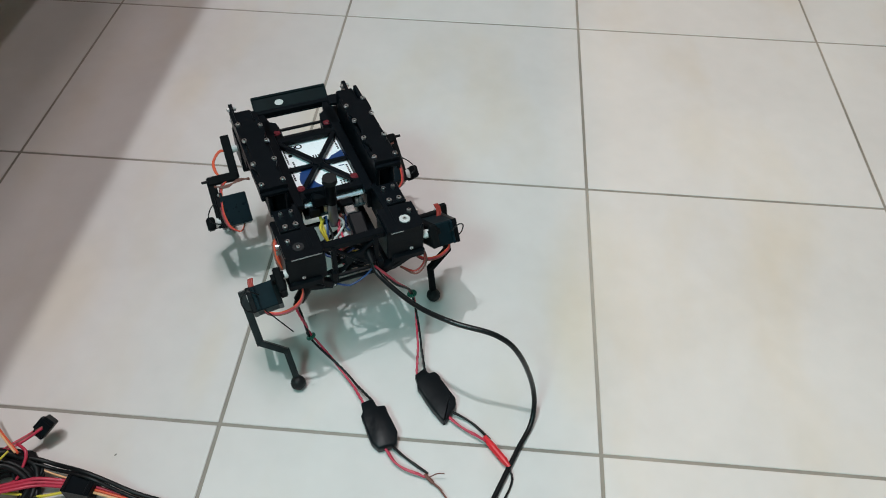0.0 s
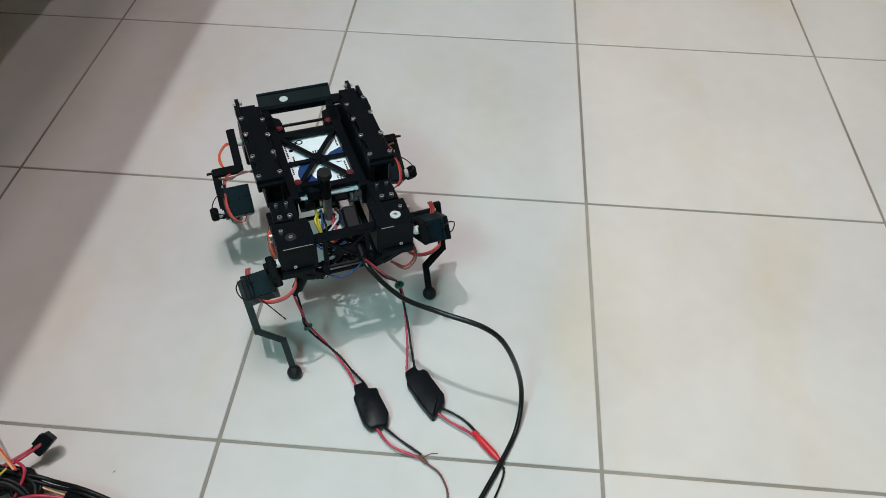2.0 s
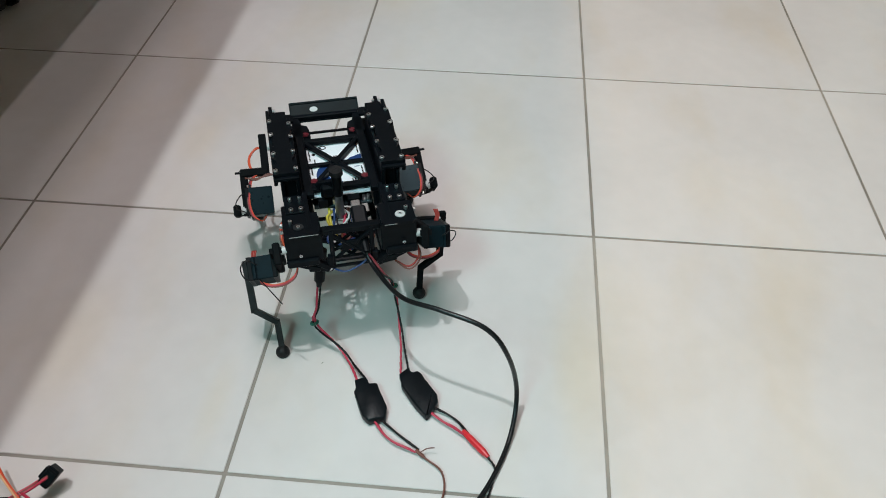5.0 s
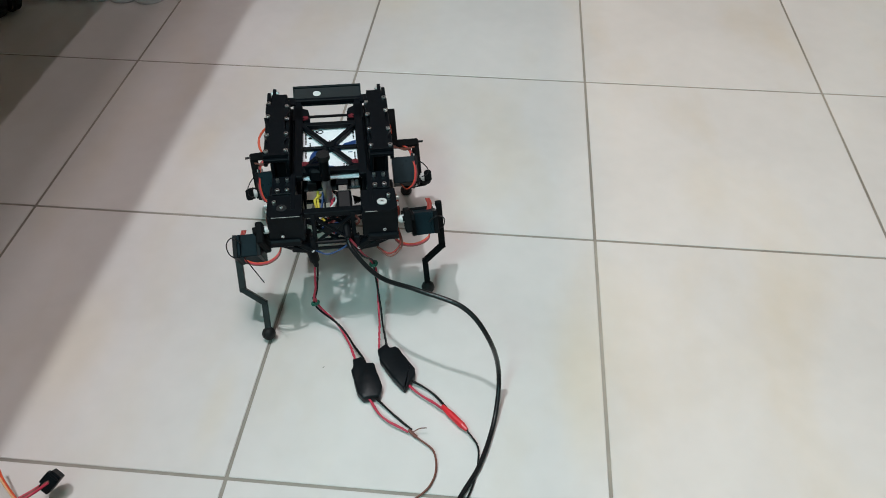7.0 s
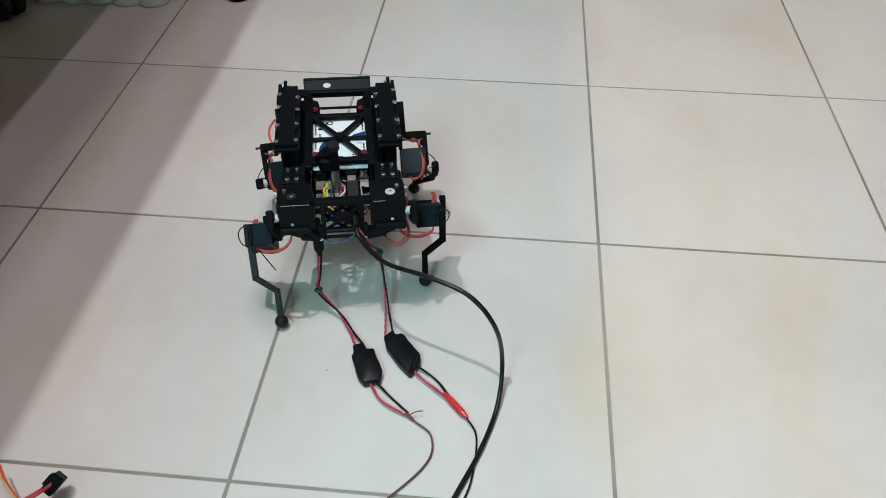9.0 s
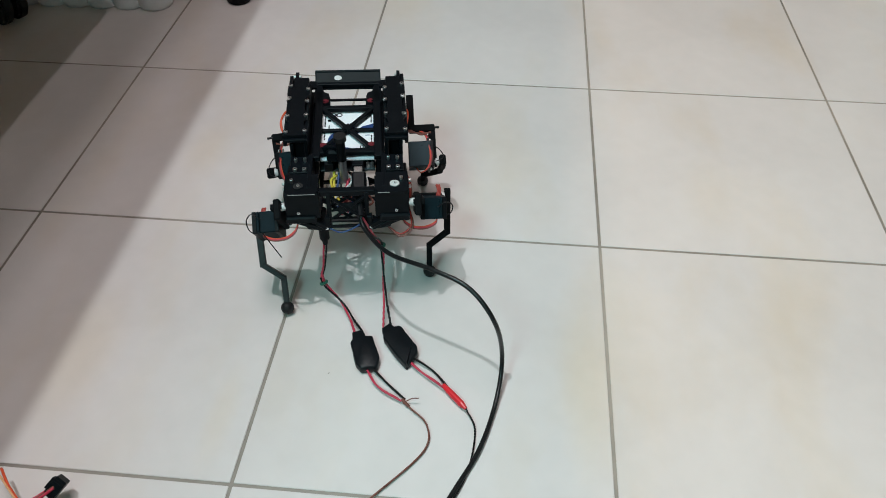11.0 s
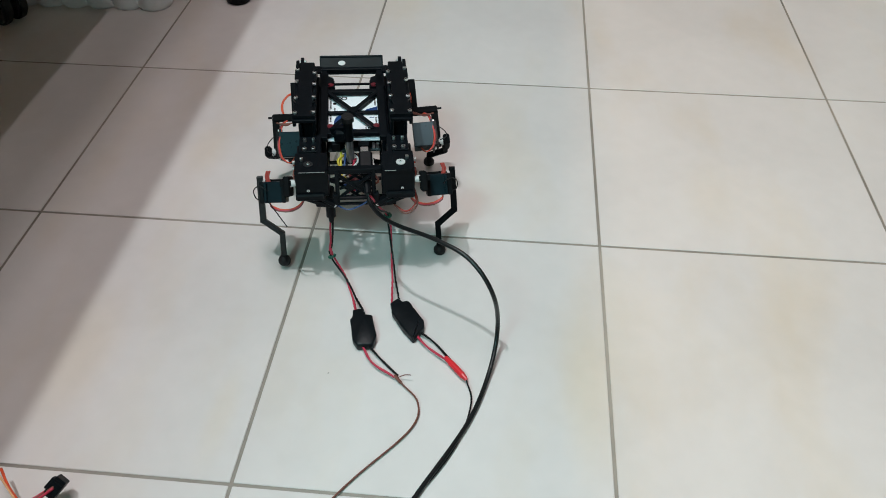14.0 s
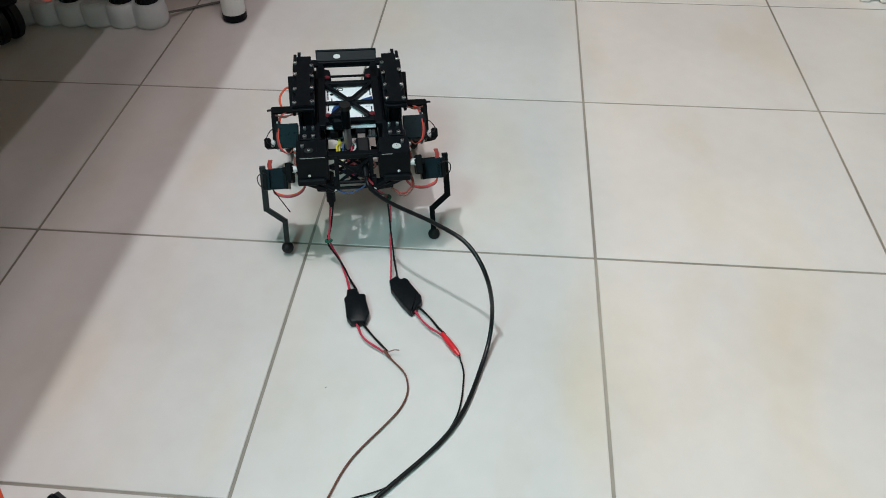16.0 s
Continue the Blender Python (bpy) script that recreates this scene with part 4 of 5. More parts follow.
for key in ("left", "right"):
    th = tagged(new("power_lead"), "red and black power lead with a black sleeved converter", "cable")
    d = {"thing": th, "box": converter(th, key == "right")}
    d["red_a"] = chain("red_wire_piece", th, 26, 0.0082, 0.00105, RED_WIRE)
    d["black_a"] = chain("black_wire_piece", th, 26, 0.0082, 0.00100, BLACK_WIRE)
    d["red_b"] = chain("red_wire_piece", th, 14, 0.0075, 0.00100, RED_WIRE)
    d["black_b"] = chain("black_wire_piece", th, 14, 0.0075, 0.00095, BLACK_WIRE)
    d["tail"] = chain("tail_wire_piece", th, 44, 0.0085, 0.00085, BROWN_WIRE if key == "left" else BLACK_WIRE)
    bm = bmesh.new()
    if key == "right":
        rod(bm, (0, 0, -17), (0, 0, -6), 2.2, 12, 3.2)
        rod(bm, (0, 0, -6), (0, 0, 10), 3.2, 12)
        rod(bm, (0, 0, 10), (0, 0, 17), 3.2, 12, 1.6)
        d["plug"] = part("crimp_sleeve", bm, RED_PLUG, th, "bright red crimp sleeve")
    else:
        hose(bm, [(0, 0, -3), (1, 2, 0), (6, 5, 3), (10, 7, 8)], 0.5, 10, 5)
        rod(bm, (0, 0, -5), (0, 0, 5), 1.7, 8)
        d["plug"] = part("taped_joint", bm, BROWN_WIRE, th, "frayed wire joint")
    bm = bmesh.new()
    for k in range(14):
        a, b = 2 * math.pi * k / 14, 2 * math.pi * (k + 1) / 14
        rod(bm, (3.1 * math.cos(a), 3.1 * math.sin(a), 0), (3.1 * math.cos(b), 3.1 * math.sin(b), 0), 1.6, 8)
    d["ring"] = part("ferrite_ring", bm, GREEN, th, "small dark green ferrite ring")
    LEADS[key] = d
bm = bmesh.new()
rod(bm, (0, 0, -8), (0, 0, 26), 5.0, 14, 5.4)
rod(bm, (0, 0, -15), (0, 0, -7), 2.4, 12, 3.6)
tail_plug = part("power_plug", bm, BLACK2, robot, "black barrel plug hanging at the tail")
ANCHOR = {"usb": (12, -118, -26), "right": (13, -124, -27)}


# ---- how it moves: rows of seconds and poses, leg angles, and the ways of the leads ----
BODY = [
    (0, pose(-0.2691, -0.1343, 0.1447, -0.91, 1.63, 27.63)),
    (0.5, pose(-0.2592, -0.1268, 0.1396, 1.74, 0.61, 29.42)),
    (1, pose(-0.2614, -0.1178, 0.1443, -2.84, 0.94, 28.08)),
    (1.5, pose(-0.2712, -0.1136, 0.1451, -1.77, 1.71, 27.73)),
    (2, pose(-0.2759, -0.1036, 0.1419, -0.55, 1.88, 24.65)),
    (2.5, pose(-0.2624, -0.1077, 0.1453, -0.44, -0.04, 26.38)),
    (3, pose(-0.2670, -0.0889, 0.1413, -3.62, 1.52, 23.15)),
    (3.5, pose(-0.2795, -0.0833, 0.1424, -1.77, 3.14, 23.28)),
    (4, pose(-0.2830, -0.0702, 0.1402, -0.15, 1.87, 20.04)),
    (4.5, pose(-0.2695, -0.0743, 0.1436, -0.04, -0.05, 21.77)),
    (5, pose(-0.2741, -0.0555, 0.1396, -3.23, 1.52, 18.54)),
    (5.5, pose(-0.2866, -0.0499, 0.1406, -1.37, 3.13, 18.67)),
    (6, pose(-0.2820, -0.0475, 0.1428, -0.89, 1.97, 17.22)),
    (6.5, pose(-0.2774, -0.0452, 0.1450, -0.41, 0.81, 15.76)),
    (7, pose(-0.2844, -0.0299, 0.1437, -2.12, 1.40, 12.79)),
    (7.5, pose(-0.2895, -0.0246, 0.1421, -0.23, 1.66, 10.68)),
    (8, pose(-0.2736, -0.0293, 0.1411, 2.47, -0.47, 16.81)),
    (8.5, pose(-0.2726, -0.0180, 0.1441, -1.07, 0.87, 14.13)),
    (9, pose(-0.2822, -0.0115, 0.1450, -1.62, 1.67, 12.19)),
    (9.5, pose(-0.2858, -0.0037, 0.1424, 0.36, 1.56, 8.57)),
    (10, pose(-0.2699, -0.0083, 0.1414, 3.07, -0.56, 14.70)),
    (10.5, pose(-0.2689, 0.0029, 0.1444, -0.48, 0.77, 12.02)),
    (11, pose(-0.2785, 0.0094, 0.1452, -1.03, 1.57, 10.08)),
    (11.5, pose(-0.2821, 0.0173, 0.1426, 0.96, 1.47, 6.45)),
    (12, pose(-0.2735, 0.0116, 0.1427, -0.41, 1.04, 10.03)),
    (12.5, pose(-0.2754, 0.0229, 0.1404, -1.65, 2.10, 8.84)),
    (13, pose(-0.2762, 0.0339, 0.1414, -0.98, 1.92, 8.69)),
    (13.5, pose(-0.2808, 0.0425, 0.1421, -0.88, 2.27, 9.78)),
    (14, pose(-0.2800, 0.0484, 0.1402, -0.90, 2.65, 11.23)),
    (14.5, pose(-0.2808, 0.0646, 0.1416, -1.24, 1.80, 10.23)),
    (15, pose(-0.2872, 0.0846, 0.1405, -0.62, 1.86, 11.29)),
    (15.5, pose(-0.2847, 0.0831, 0.1419, 0.33, 2.74, 12.97)),
    (16, pose(-0.2880, 0.0970, 0.1419, -0.33, 1.97, 12.34)),
]
LEG_REAR_LEFT = [
    (0, -6, 34, -37), (0.5, 6, 49, -28), (1, 1, 42, -28), (1.5, -4, 36, -32), (2, -8, 33, -41), (2.5, 3, 44, -26),
    (3, -2, 39, -27), (3.5, -6, 34, -35), (4, -8, 33, -45), (4.5, 3, 44, -26), (5, -2, 39, -27), (5.5, -6, 34, -35),
    (6, -2, 39, -34), (6.5, 2, 43, -32), (7, -3, 37, -34), (7.5, -7, 34, -43), (8, 6, 50, -33), (8.5, 1, 41, -33),
    (9, -5, 37, -35), (9.5, -7, 34, -43), (10, 6, 50, -33), (10.5, 1, 41, -33), (11, -5, 37, -35), (11.5, -9, 39, -42),
    (12, 1, 50, -26), (12.5, -0, 47, -29), (13, 0, 42, -33), (13.5, -0, 55, -16), (14, -0, 53, -21), (14.5, 1, 47, -28),
    (15, 0, 39, -36), (15.5, 1, 56, -14), (16, -0, 52, -23),
]
LEG_REAR_RIGHT = [
    (0, 1, 56, -16), (0.5, 2, 61, -16), (1, -6, 61, -5), (1.5, -2, 58, -12), (2, 2, 56, -19), (2.5, -7, 63, -2),
    (3, -5, 61, -8), (3.5, -0, 59, -17), (4, 2, 58, -22), (4.5, -7, 63, -2), (5, -5, 61, -8), (5.5, -0, 59, -17),
    (6, -3, 60, -12), (6.5, -6, 61, -8), (7, 4, 55, -15), (7.5, 2, 59, -15), (8, 5, 60, -20), (8.5, -7, 61, -11),
    (9, -0, 55, -15), (9.5, 2, 59, -15), (10, 5, 60, -20), (10.5, -7, 61, -11), (11, -0, 55, -15), (11.5, 5, 51, -16),
    (12, 0, 55, -12), (12.5, 4, 50, -20), (13, 4, 45, -28), (13.5, 3, 39, -36), (14, 4, 54, -18), (14.5, 3, 48, -25),
    (15, 4, 43, -34), (15.5, 4, 55, -19), (16, 3, 53, -19),
]
LEG_FRONT_LEFT = [
    (0, 0, -48, 44), (0.5, 3, -51, 42), (1, 4, -50, 43), (1.5, -1, -46, 46), (2, -1, -48, 45), (2.5, 2, -51, 43),
    (3, 2, -46, 49), (3.5, -3, -45, 49), (4, -2, -46, 48), (4.5, 2, -51, 43), (5, 2, -46, 49), (5.5, -3, -45, 49),
    (6, -2, -41, 50), (6.5, -2, -38, 51), (7, -6, -33, 57), (7.5, -6, -33, 56), (8, -3, -41, 51), (8.5, -2, -40, 51),
    (9, -6, -32, 55), (9.5, -6, -33, 56), (10, -3, -41, 51), (10.5, -2, -40, 51), (11, -6, -32, 55), (11.5, -5, -32, 55),
    (12, -2, -38, 52), (12.5, 0, -41, 51), (13, -2, -39, 52), (13.5, -2, -38, 51), (14, -1, -40, 48), (14.5, 0, -40, 51),
    (15, -2, -38, 53), (15.5, -2, -35, 52), (16, 0, -38, 51),
]
LEG_FRONT_RIGHT = [
    (0, 1, -53, 42), (0.5, -0, -52, 43), (1, 1, -54, 42), (1.5, 1, -54, 42), (2, 1, -53, 43), (2.5, -0, -51, 43),
    (3, 3, -54, 44), (3.5, 3, -54, 44), (4, 2, -53, 44), (4.5, -0, -51, 43), (5, 3, -54, 44), (5.5, 3, -54, 44),
    (6, 2, -52, 44), (6.5, 0, -50, 44), (7, 1, -50, 44), (7.5, 1, -54, 36), (8, -1, -51, 41), (8.5, -1, -50, 43),
    (9, 1, -52, 39), (9.5, 1, -54, 36), (10, -1, -51, 41), (10.5, -1, -50, 43), (11, 1, -52, 39), (11.5, 0, -49, 44),
    (12, 0, -48, 46), (12.5, 3, -49, 46), (13, 3, -48, 46), (13.5, 3, -50, 45), (14, 5, -54, 39), (14.5, 4, -51, 44),
    (15, 5, -50, 43), (15.5, 2, -49, 46), (16, -0, -48, 48),
]
USB_WAY = {
    0: [(-0.190, -0.234, 0.100), (-0.164, -0.271, 0.112), (-0.132, -0.289, 0.116), (-0.097, -0.295, 0.111), (-0.077, -0.296, 0.088), (-0.061, -0.291, 0.032), (-0.060, -0.307, 0.007), (-0.072, -0.335, 0.004), (-0.087, -0.372, 0.004)],
    3.5: [(-0.216, -0.190, 0.100), (-0.185, -0.231, 0.112), (-0.150, -0.246, 0.116), (-0.112, -0.257, 0.111), (-0.093, -0.260, 0.088), (-0.079, -0.258, 0.032), (-0.081, -0.288, 0.007), (-0.094, -0.326, 0.004), (-0.115, -0.369, 0.004)],
    7: [(-0.241, -0.143, 0.100), (-0.212, -0.185, 0.112), (-0.175, -0.202, 0.116), (-0.135, -0.214, 0.111), (-0.112, -0.227, 0.088), (-0.101, -0.220, 0.032), (-0.102, -0.252, 0.007), (-0.112, -0.297, 0.004), (-0.127, -0.331, 0.004)],
    9: [(-0.243, -0.124, 0.100), (-0.214, -0.164, 0.112), (-0.171, -0.183, 0.116), (-0.135, -0.197, 0.111), (-0.111, -0.210, 0.088), (-0.102, -0.203, 0.032), (-0.104, -0.236, 0.007), (-0.117, -0.283, 0.004), (-0.135, -0.328, 0.004)],
    12.5: [(-0.244, -0.088, 0.100), (-0.214, -0.135, 0.112), (-0.170, -0.159, 0.116), (-0.138, -0.175, 0.111), (-0.114, -0.195, 0.088), (-0.105, -0.188, 0.032), (-0.109, -0.221, 0.007), (-0.121, -0.275, 0.004), (-0.146, -0.327, 0.004)],
    14.5: [(-0.247, -0.045, 0.100), (-0.219, -0.096, 0.112), (-0.172, -0.121, 0.116), (-0.139, -0.140, 0.111), (-0.117, -0.158, 0.088), (-0.111, -0.150, 0.032), (-0.117, -0.187, 0.007), (-0.135, -0.245, 0.004), (-0.176, -0.326, 0.004)],
    16: [(-0.250, -0.004, 0.100), (-0.221, -0.055, 0.112), (-0.171, -0.089, 0.116), (-0.139, -0.111, 0.111), (-0.119, -0.133, 0.088), (-0.113, -0.131, 0.032), (-0.120, -0.168, 0.007), (-0.144, -0.245, 0.004), (-0.205, -0.323, 0.004)],
}
LEFT_LEAD_A = {
    0: [(-0.261, -0.253, 0.030), (-0.232, -0.272, 0.010), (-0.205, -0.299, 0.008)],
    3.5: [(-0.275, -0.206, 0.030), (-0.246, -0.222, 0.010), (-0.222, -0.249, 0.008)],
    7: [(-0.286, -0.151, 0.030), (-0.262, -0.162, 0.010), (-0.238, -0.195, 0.008)],
    9: [(-0.291, -0.131, 0.030), (-0.269, -0.144, 0.010), (-0.245, -0.177, 0.008)],
    12.5: [(-0.292, -0.102, 0.030), (-0.272, -0.117, 0.010), (-0.252, -0.150, 0.008)],
    14.5: [(-0.292, -0.061, 0.030), (-0.279, -0.073, 0.010), (-0.258, -0.114, 0.008)],
    16: [(-0.298, -0.032, 0.030), (-0.285, -0.044, 0.010), (-0.264, -0.084, 0.008)],
}
LEFT_LEAD_B = {
    0: [(-0.179, -0.346, 0.006), (-0.149, -0.362, 0.003), (-0.133, -0.376, 0.003), (-0.122, -0.394, 0.003), (-0.129, -0.418, 0.003), (-0.162, -0.438, 0.003)],
    3.5: [(-0.196, -0.296, 0.006), (-0.161, -0.314, 0.003), (-0.136, -0.332, 0.003), (-0.132, -0.350, 0.003), (-0.140, -0.372, 0.003), (-0.172, -0.397, 0.003)],
    7: [(-0.216, -0.245, 0.006), (-0.181, -0.269, 0.003), (-0.155, -0.290, 0.003), (-0.152, -0.314, 0.003), (-0.165, -0.335, 0.003), (-0.206, -0.363, 0.003)],
    9: [(-0.222, -0.226, 0.006), (-0.190, -0.250, 0.003), (-0.163, -0.272, 0.003), (-0.163, -0.298, 0.003), (-0.190, -0.333, 0.003), (-0.227, -0.367, 0.003)],
    12.5: [(-0.233, -0.201, 0.006), (-0.200, -0.225, 0.003), (-0.173, -0.253, 0.003), (-0.173, -0.280, 0.003), (-0.216, -0.331, 0.003), (-0.247, -0.366, 0.003)],
    14.5: [(-0.243, -0.167, 0.006), (-0.212, -0.193, 0.003), (-0.185, -0.224, 0.003), (-0.189, -0.256, 0.003), (-0.229, -0.309, 0.003), (-0.251, -0.345, 0.003)],
    16: [(-0.249, -0.134, 0.006), (-0.220, -0.161, 0.003), (-0.193, -0.193, 0.003), (-0.194, -0.227, 0.003), (-0.231, -0.285, 0.003), (-0.246, -0.328, 0.003)],
}
RIGHT_LEAD_A = {
    0: [(-0.175, -0.210, 0.050), (-0.168, -0.232, 0.020), (-0.162, -0.265, 0.010)],
    3.5: [(-0.200, -0.161, 0.050), (-0.191, -0.187, 0.020), (-0.183, -0.226, 0.010)],
    7: [(-0.233, -0.111, 0.050), (-0.226, -0.137, 0.020), (-0.217, -0.181, 0.010)],
    9: [(-0.234, -0.091, 0.050), (-0.226, -0.117, 0.020), (-0.217, -0.160, 0.010)],
    12.5: [(-0.234, -0.060, 0.050), (-0.227, -0.090, 0.020), (-0.217, -0.135, 0.010)],
    14.5: [(-0.237, -0.015, 0.050), (-0.231, -0.044, 0.020), (-0.223, -0.092, 0.010)],
    16: [(-0.238, 0.024, 0.050), (-0.232, -0.008, 0.020), (-0.224, -0.057, 0.010)],
}
RIGHT_LEAD_B = {
    0: [(-0.134, -0.309, 0.006), (-0.111, -0.318, 0.004), (-0.100, -0.326, 0.005), (-0.080, -0.349, 0.005), (-0.076, -0.361, 0.003), (-0.082, -0.379, 0.003), (-0.095, -0.401, 0.003), (-0.119, -0.430, 0.003)],
    3.5: [(-0.154, -0.272, 0.006), (-0.132, -0.278, 0.004), (-0.119, -0.289, 0.005), (-0.097, -0.311, 0.005), (-0.090, -0.325, 0.003), (-0.104, -0.368, 0.003), (-0.123, -0.393, 0.003), (-0.147, -0.422, 0.003)],
    7: [(-0.184, -0.228, 0.006), (-0.162, -0.236, 0.004), (-0.151, -0.245, 0.005), (-0.127, -0.267, 0.005), (-0.115, -0.286, 0.003), (-0.119, -0.324, 0.003), (-0.136, -0.357, 0.003), (-0.166, -0.383, 0.003)],
    9: [(-0.185, -0.206, 0.006), (-0.165, -0.216, 0.004), (-0.154, -0.227, 0.005), (-0.132, -0.250, 0.005), (-0.121, -0.271, 0.003), (-0.125, -0.322, 0.003), (-0.145, -0.354, 0.003), (-0.174, -0.381, 0.003)],
    12.5: [(-0.186, -0.183, 0.006), (-0.165, -0.193, 0.004), (-0.154, -0.204, 0.005), (-0.132, -0.228, 0.005), (-0.124, -0.251, 0.003), (-0.131, -0.293, 0.003), (-0.152, -0.338, 0.003), (-0.186, -0.366, 0.003)],
    14.5: [(-0.191, -0.145, 0.006), (-0.171, -0.158, 0.004), (-0.161, -0.168, 0.005), (-0.140, -0.192, 0.005), (-0.133, -0.219, 0.003), (-0.143, -0.267, 0.003), (-0.175, -0.323, 0.003), (-0.211, -0.357, 0.003)],
    16: [(-0.190, -0.112, 0.006), (-0.174, -0.124, 0.004), (-0.163, -0.134, 0.005), (-0.143, -0.161, 0.005), (-0.137, -0.188, 0.003), (-0.144, -0.241, 0.003), (-0.186, -0.301, 0.003), (-0.231, -0.325, 0.003)],
}
# how far each converter lies off its smooth way: seconds, millimetres
LEFT_DRIFT = [(0, 1, 0), (0.5, -3, 5), (1, -1, -1), (1.5, 1, 1), (2, -1, 5), (2.5, -0, -1), (3, 0, -3), (3.5, 2, 2), (4, -1, 5), (6.5, 1, -3), (7, 2, 0), (7.5, 2, 1), (8, -2, 2), (8.5, 0, -3), (9, 2, 2), (11.5, 0, 8), (12, 1, 5), (12.5, 2, 1), (13, 3, 0), (13.5, 2, 3), (14, 4, -3), (14.5, 2, 2), (15, 1, 9), (15.5, -1, 7), (16, 0, 6)]
RIGHT_DRIFT = [(0, 2, 0), (0.5, -3, -4), (1, 3, 3), (1.5, 2, 1), (2, 3, -3), (2.5, 4, -7), (3, -0, -1), (3.5, 3, 1), (4, 1, -3), (6.5, 10, -6), (7, 1, 3), (7.5, 4, -2), (8, 1, -8), (8.5, 10, -4), (9, 1, 2), (11.5, -6, 2), (12, -2, -3), (12.5, 1, 1), (13, -0, 0), (13.5, 1, 1), (14, 3, -5), (14.5, 3, -0), (15, -1, 6), (15.5, -3, 0), (16, -1, 5)]


def drift(rows, t):
    """The converter's offset at t seconds, in metres."""
    ts = [r[0] for r in rows]
    return Vector((float(np.interp(t, ts, [r[1] for r in rows])), float(np.interp(t, ts, [r[2] for r in rows])), 0)) / 1000


def mixed(table, t):
    """The control places of a lead at t seconds, between the noted times."""
    keys = sorted(table)
    t = min(max(t, keys[0]), keys[-1])
    for a, b in zip(keys, keys[1:]):
        if a <= t <= b:
            u = (t - a) / (b - a)
            return [Vector(p).lerp(Vector(q), u) for p, q in zip(table[a], table[b])]


def even(points, n):
    """n + 1 places at equal steps along a smooth curve through the points."""
    p = spline(points, 12 * len(points))
    run = [0.0]
    for a, b in zip(p, p[1:]):
        run.append(run[-1] + (b - a).length)
    out, i = [], 0
    for k in range(n + 1):
        s = run[-1] * k / n
        while i < len(p) - 2 and run[i + 1] < s:
            i += 1
        out.append(p[i].lerp(p[i + 1], (s - run[i]) / max(run[i + 1] - run[i], 1e-9)))
    return out


def sway(t, rest):
    """How far the robot stands, at t seconds, off the straight way between the noted times of the leads."""
    keys = sorted(USB_WAY)
    spots = {round(k, 2): m @ Vector((0.01, -0.05, -0.04)) for k, m in BODY}
    for a, b in zip(keys, keys[1:]):
        if a <= t <= b:
            return (spots[round(t, 2)] - spots[round(a, 2)].lerp(spots[round(b, 2)], (t - a) / (b - a))) * rest
    return Vector()


def lay(pieces, rows, way, t, offset=0.0, twist=0.0, spread=0.0, bow=0.0):
    """Notes, for each piece of a chain, its pose along the way; offset: to the side, in metres, with a slow twist; spread and bow part the wires at the end and amid."""
    n = len(pieces)
    for k in range(n):
        a, b = way[k], way[k + 1]
        d = (b - a).normalized()
        s = d.cross(Vector((0, 0, 1))).normalized()
        u = s.cross(d)
        g = twist * min(k / n / 0.8, 1)
        wide = offset * (1 + spread * max(0, k / n - 0.8) * 5 + bow * math.sin(math.pi * k / n))
        at = (a + b) / 2 + (s * math.cos(g) + u * math.sin(g) * 0.7) * wide
        at.z = max(at.z, 0.0012)
        rows[k].append((t, Matrix.Translation(at) @ d.to_track_quat("Z", "Y").to_matrix().to_4x4()))


PLUG_SWAY = ((0, -45), (2, -41), (4, -35), (7.5, -21), (9, -26), (16, -27))


def plug_place(t):
    """The hanging plug's pose in the robot's space at t seconds; its lean to one side is placed to fit the camera's
    view.
    """
    x = float(np.interp(t, [k for k, _ in PLUG_SWAY], [v for _, v in PLUG_SWAY]))
    low, top = Vector((x, -101, -62)) / 1000, Vector((-27, -98, -36)) / 1000
    return Matrix.Translation(low) @ (top - low).to_track_quat("Z", "Y").to_matrix().to_4x4()


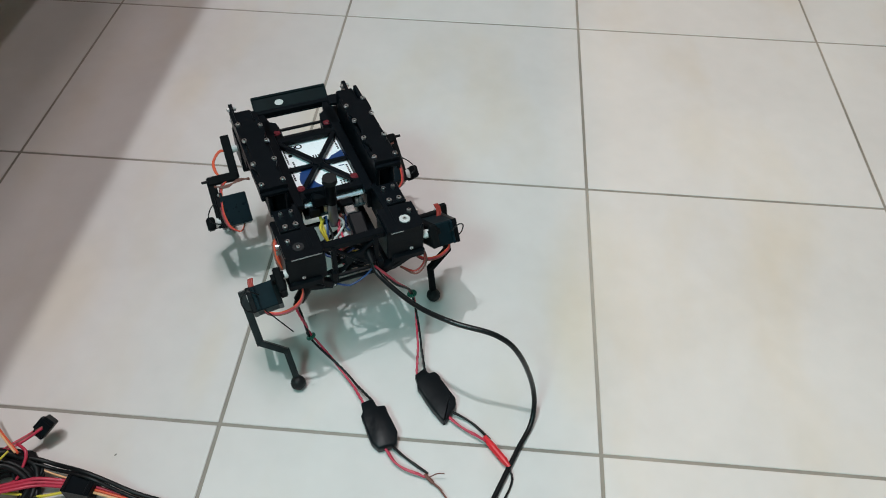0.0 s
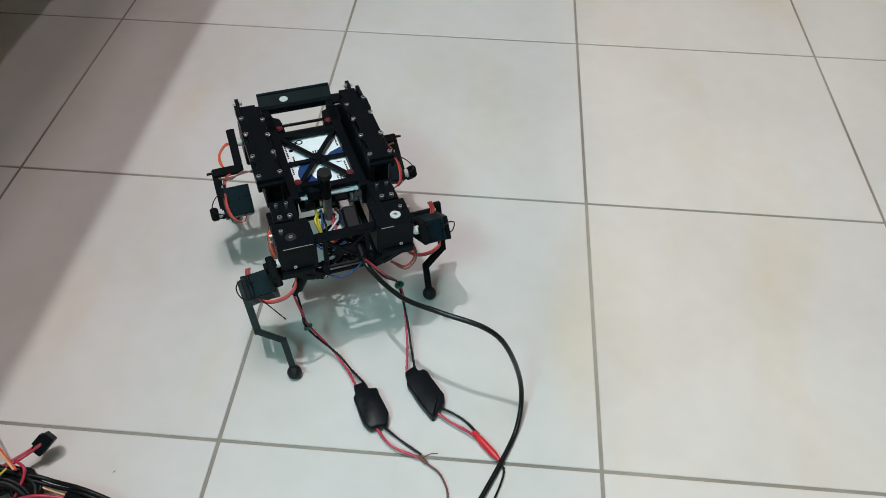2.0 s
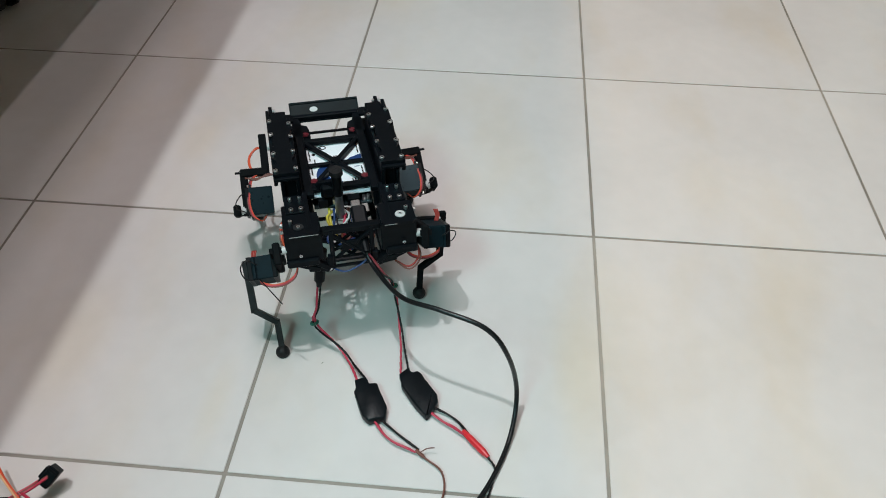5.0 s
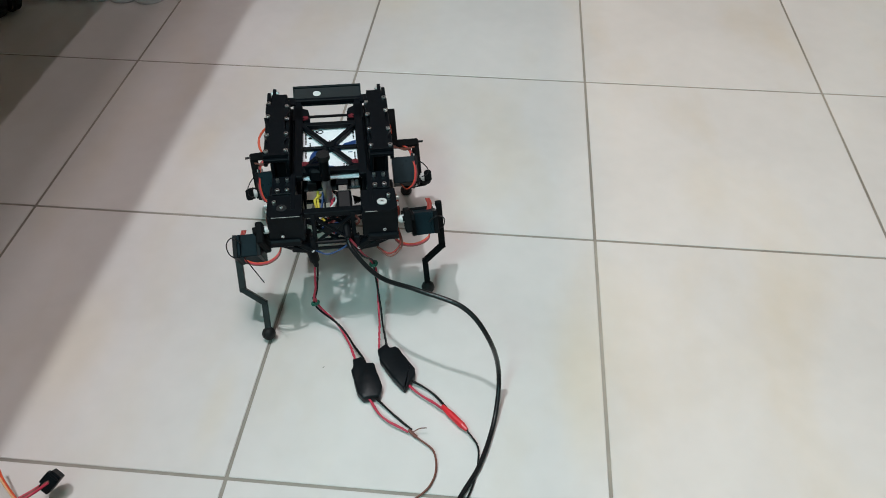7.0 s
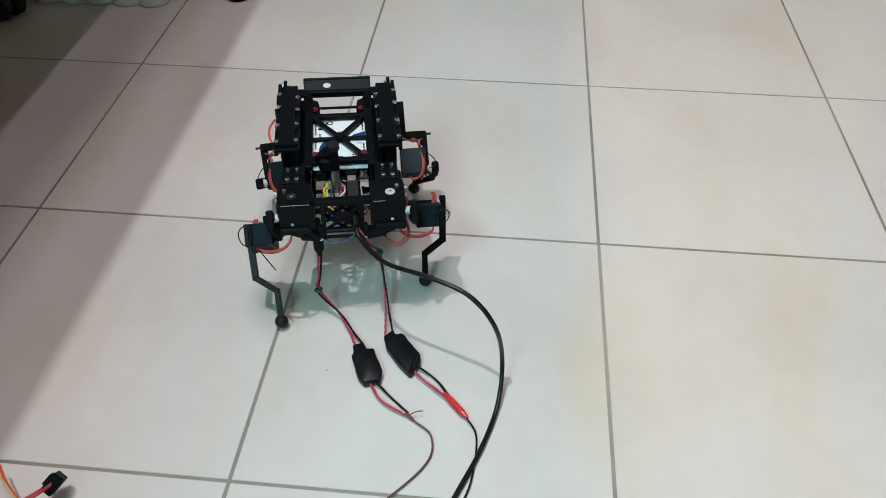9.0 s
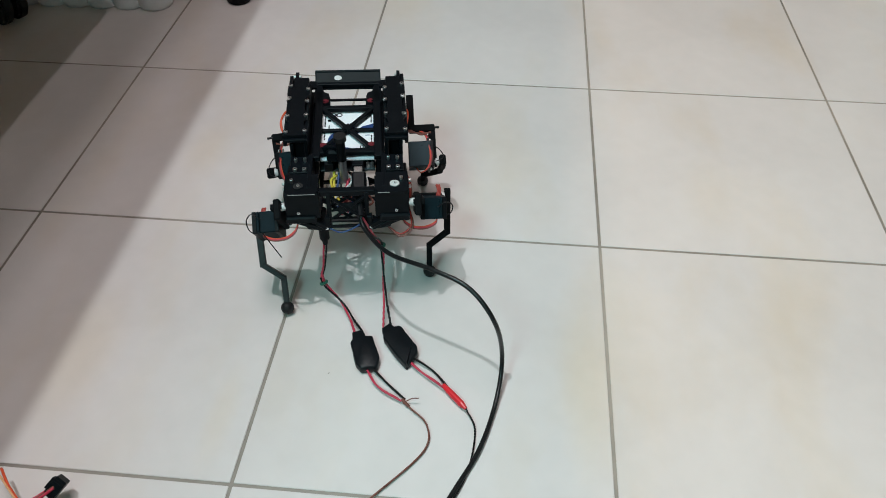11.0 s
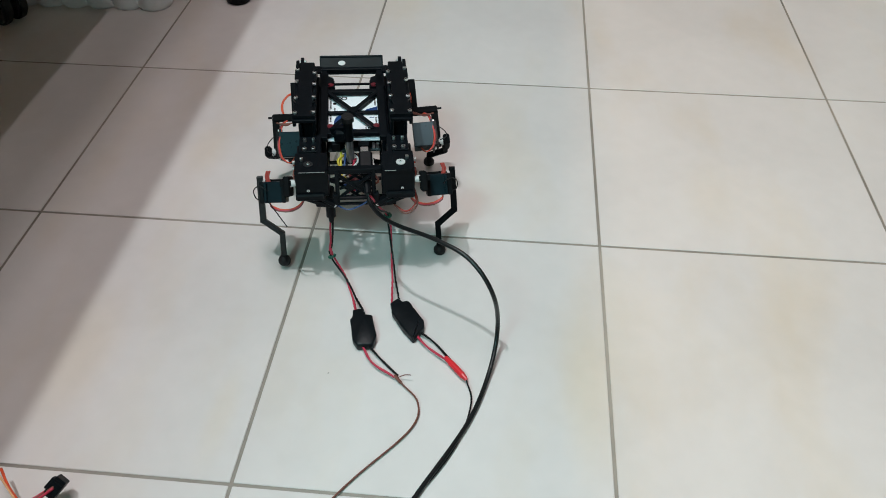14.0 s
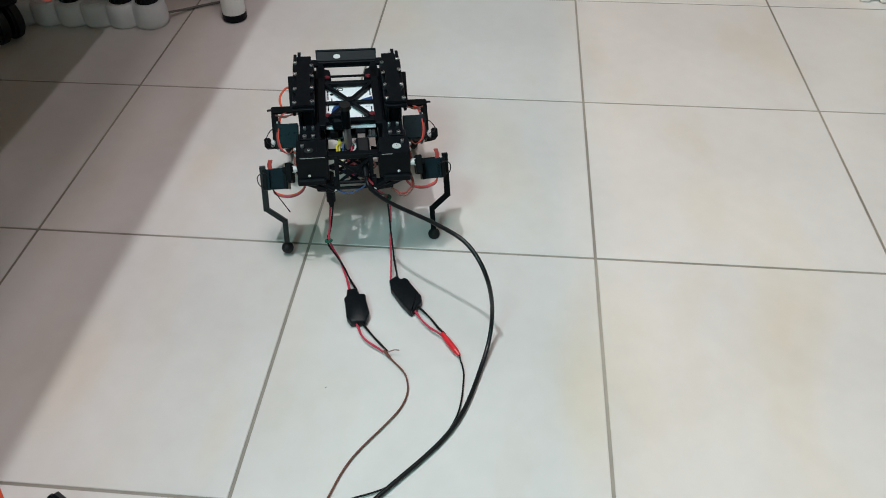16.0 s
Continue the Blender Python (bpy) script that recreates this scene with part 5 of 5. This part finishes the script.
def motions():
    walk(robot, BODY)
    walk(tail_plug, [(t, plug_place(t)) for t, _ in BODY])
    for (side, end), rows in (((-1, "rear"), LEG_REAR_LEFT), ((1, "rear"), LEG_REAR_RIGHT), ((-1, "front"), LEG_FRONT_LEFT), ((1, "front"), LEG_FRONT_RIGHT)):
        thigh, shank = LEGS[(side, end)]
        up, down = leg_rows(side, end, rows)
        walk(thigh, up)
        walk(shank, down)
    book = {}
    noted = lambda ob: book.setdefault(ob.name, (ob, []))[1]
    for t, m in BODY:
        tail = (m.to_3x3() @ Vector((0, -1, 0))).normalized()
        ends = {k: m @ (Vector(v) / 1000) for k, v in ANCHOR.items()}
        ends["left"] = m @ plug_place(t) @ Vector((0, 0, -0.014))
        c = mixed(USB_WAY, t)
        for k, w in enumerate((1, 0.95, 0.9, 0.85, 0.8, 0.7, 0.55, 0.35, 0.15)):
            c[k] += Vector((sway(t, w).x, 0, 0))
        first = m @ Vector((0.015, -0.131, -0.034))
        way = even([ends["usb"], first, *c[1:], c[-1] + (c[-1] - c[-2]).normalized() * 0.09], len(usb_chain))
        lay(usb_chain, [noted(o) for o in usb_chain], way, t)
        for key, ta, tb in (("left", LEFT_LEAD_A, LEFT_LEAD_B), ("right", RIGHT_LEAD_A, RIGHT_LEAD_B)):
            d, a, b = LEADS[key], mixed(ta, t), mixed(tb, t)
            off = drift(LEFT_DRIFT if key == "left" else RIGHT_DRIFT, t)
            hold = 0.55 if key == "right" else 0.15
            for k, v in enumerate(a):
                v += Vector((sway(t, hold).x, 0, 0)) + off * (0.4, 0.85, 1)[k]
            for k, v in enumerate(b):
                v += Vector((sway(t, hold * max(0, 1 - k / 6)).x, 0, 0)) + off * max(0, 1 - k / 6)
            top, low = a[-1].copy(), b[0].copy()
            top.z, low.z = 0.0062, 0.0052
            mid, ax = (top + low) / 2, (top - low).normalized()
            if key == "right":
                ax = Matrix.Rotation(radians(6), 3, "Z") @ ax
            side = Vector((0, 0, 1)).cross(ax).normalized()
            up = ax.cross(side)
            noted(d["box"]).append((t, Matrix.Translation(mid) @ Matrix((side, up, ax)).transposed().to_4x4()))
            neck = mid + ax * 0.0225
            way = even([ends[key], ends[key].lerp(a[0], 0.5) + tail * 0.003, a[0], a[1], neck], len(d["red_a"]))
            lay(d["red_a"], [noted(o) for o in d["red_a"]], way, t, 0.0014, 6.28, 2.2)
            lay(d["black_a"], [noted(o) for o in d["black_a"]], way, t, -0.0014, 6.28, 2.2)
            k = min(range(1, len(way) - 1), key=lambda i: (way[i] - a[0]).length)
            noted(d["ring"]).append((t, Matrix.Translation(way[k]) @ (way[k + 1] - way[k - 1]).to_track_quat("Z", "Y").to_matrix().to_4x4()))
            foot = mid - ax * 0.0225
            if key == "right":
                p0, p1 = b[2], b[3]
                way = even([foot, b[1], p0], len(d["red_b"]))
                rest = [p1, *b[4:]]
            else:
                p0, p1 = b[1], b[1] + (b[2] - b[1]).normalized() * 0.012
                way = even([foot, foot.lerp(p0, 0.5) + side * 0.003, p0], len(d["red_b"]))
                rest = [p1, *b[2:]]
            lay(d["red_b"], [noted(o) for o in d["red_b"]], way, t, 0.0028, 0.6, 0.0, 0.9)
            lay(d["black_b"], [noted(o) for o in d["black_b"]], way, t, -0.0028, 0.6, 0.0, 0.9)
            q = (p1 - p0).normalized()
            noted(d["plug"]).append((t, Matrix.Translation((p0 + p1) / 2) @ q.to_track_quat("Z", "Y").to_matrix().to_4x4()))
            lay(d["tail"], [noted(o) for o in d["tail"]], even([*rest, rest[-1] + (rest[-1] - rest[-2]).normalized() * 0.05], len(d["tail"])), t)
    for ob, rows in book.values():
        walk(ob, rows)


# ---- floor tiles, one by one ----
def tiles():
    bm = bmesh.new()
    h = (SIDE - JOINT) / 2 * 1000
    box(bm, (-h, -h, -8), (h, h, 0), 0.5)
    me = bpy.data.meshes.new("tile")
    bm.to_mesh(me)
    bm.free()
    me.materials.append(TILE)
    for i in range(-9, 9):
        for j in range(-10, 3):
            t = new("tile", me)
            t.parent = floor
            t.location = ((i + 0.5) * SIDE, (j + 0.5) * SIDE, 0)


tiles()
motions()
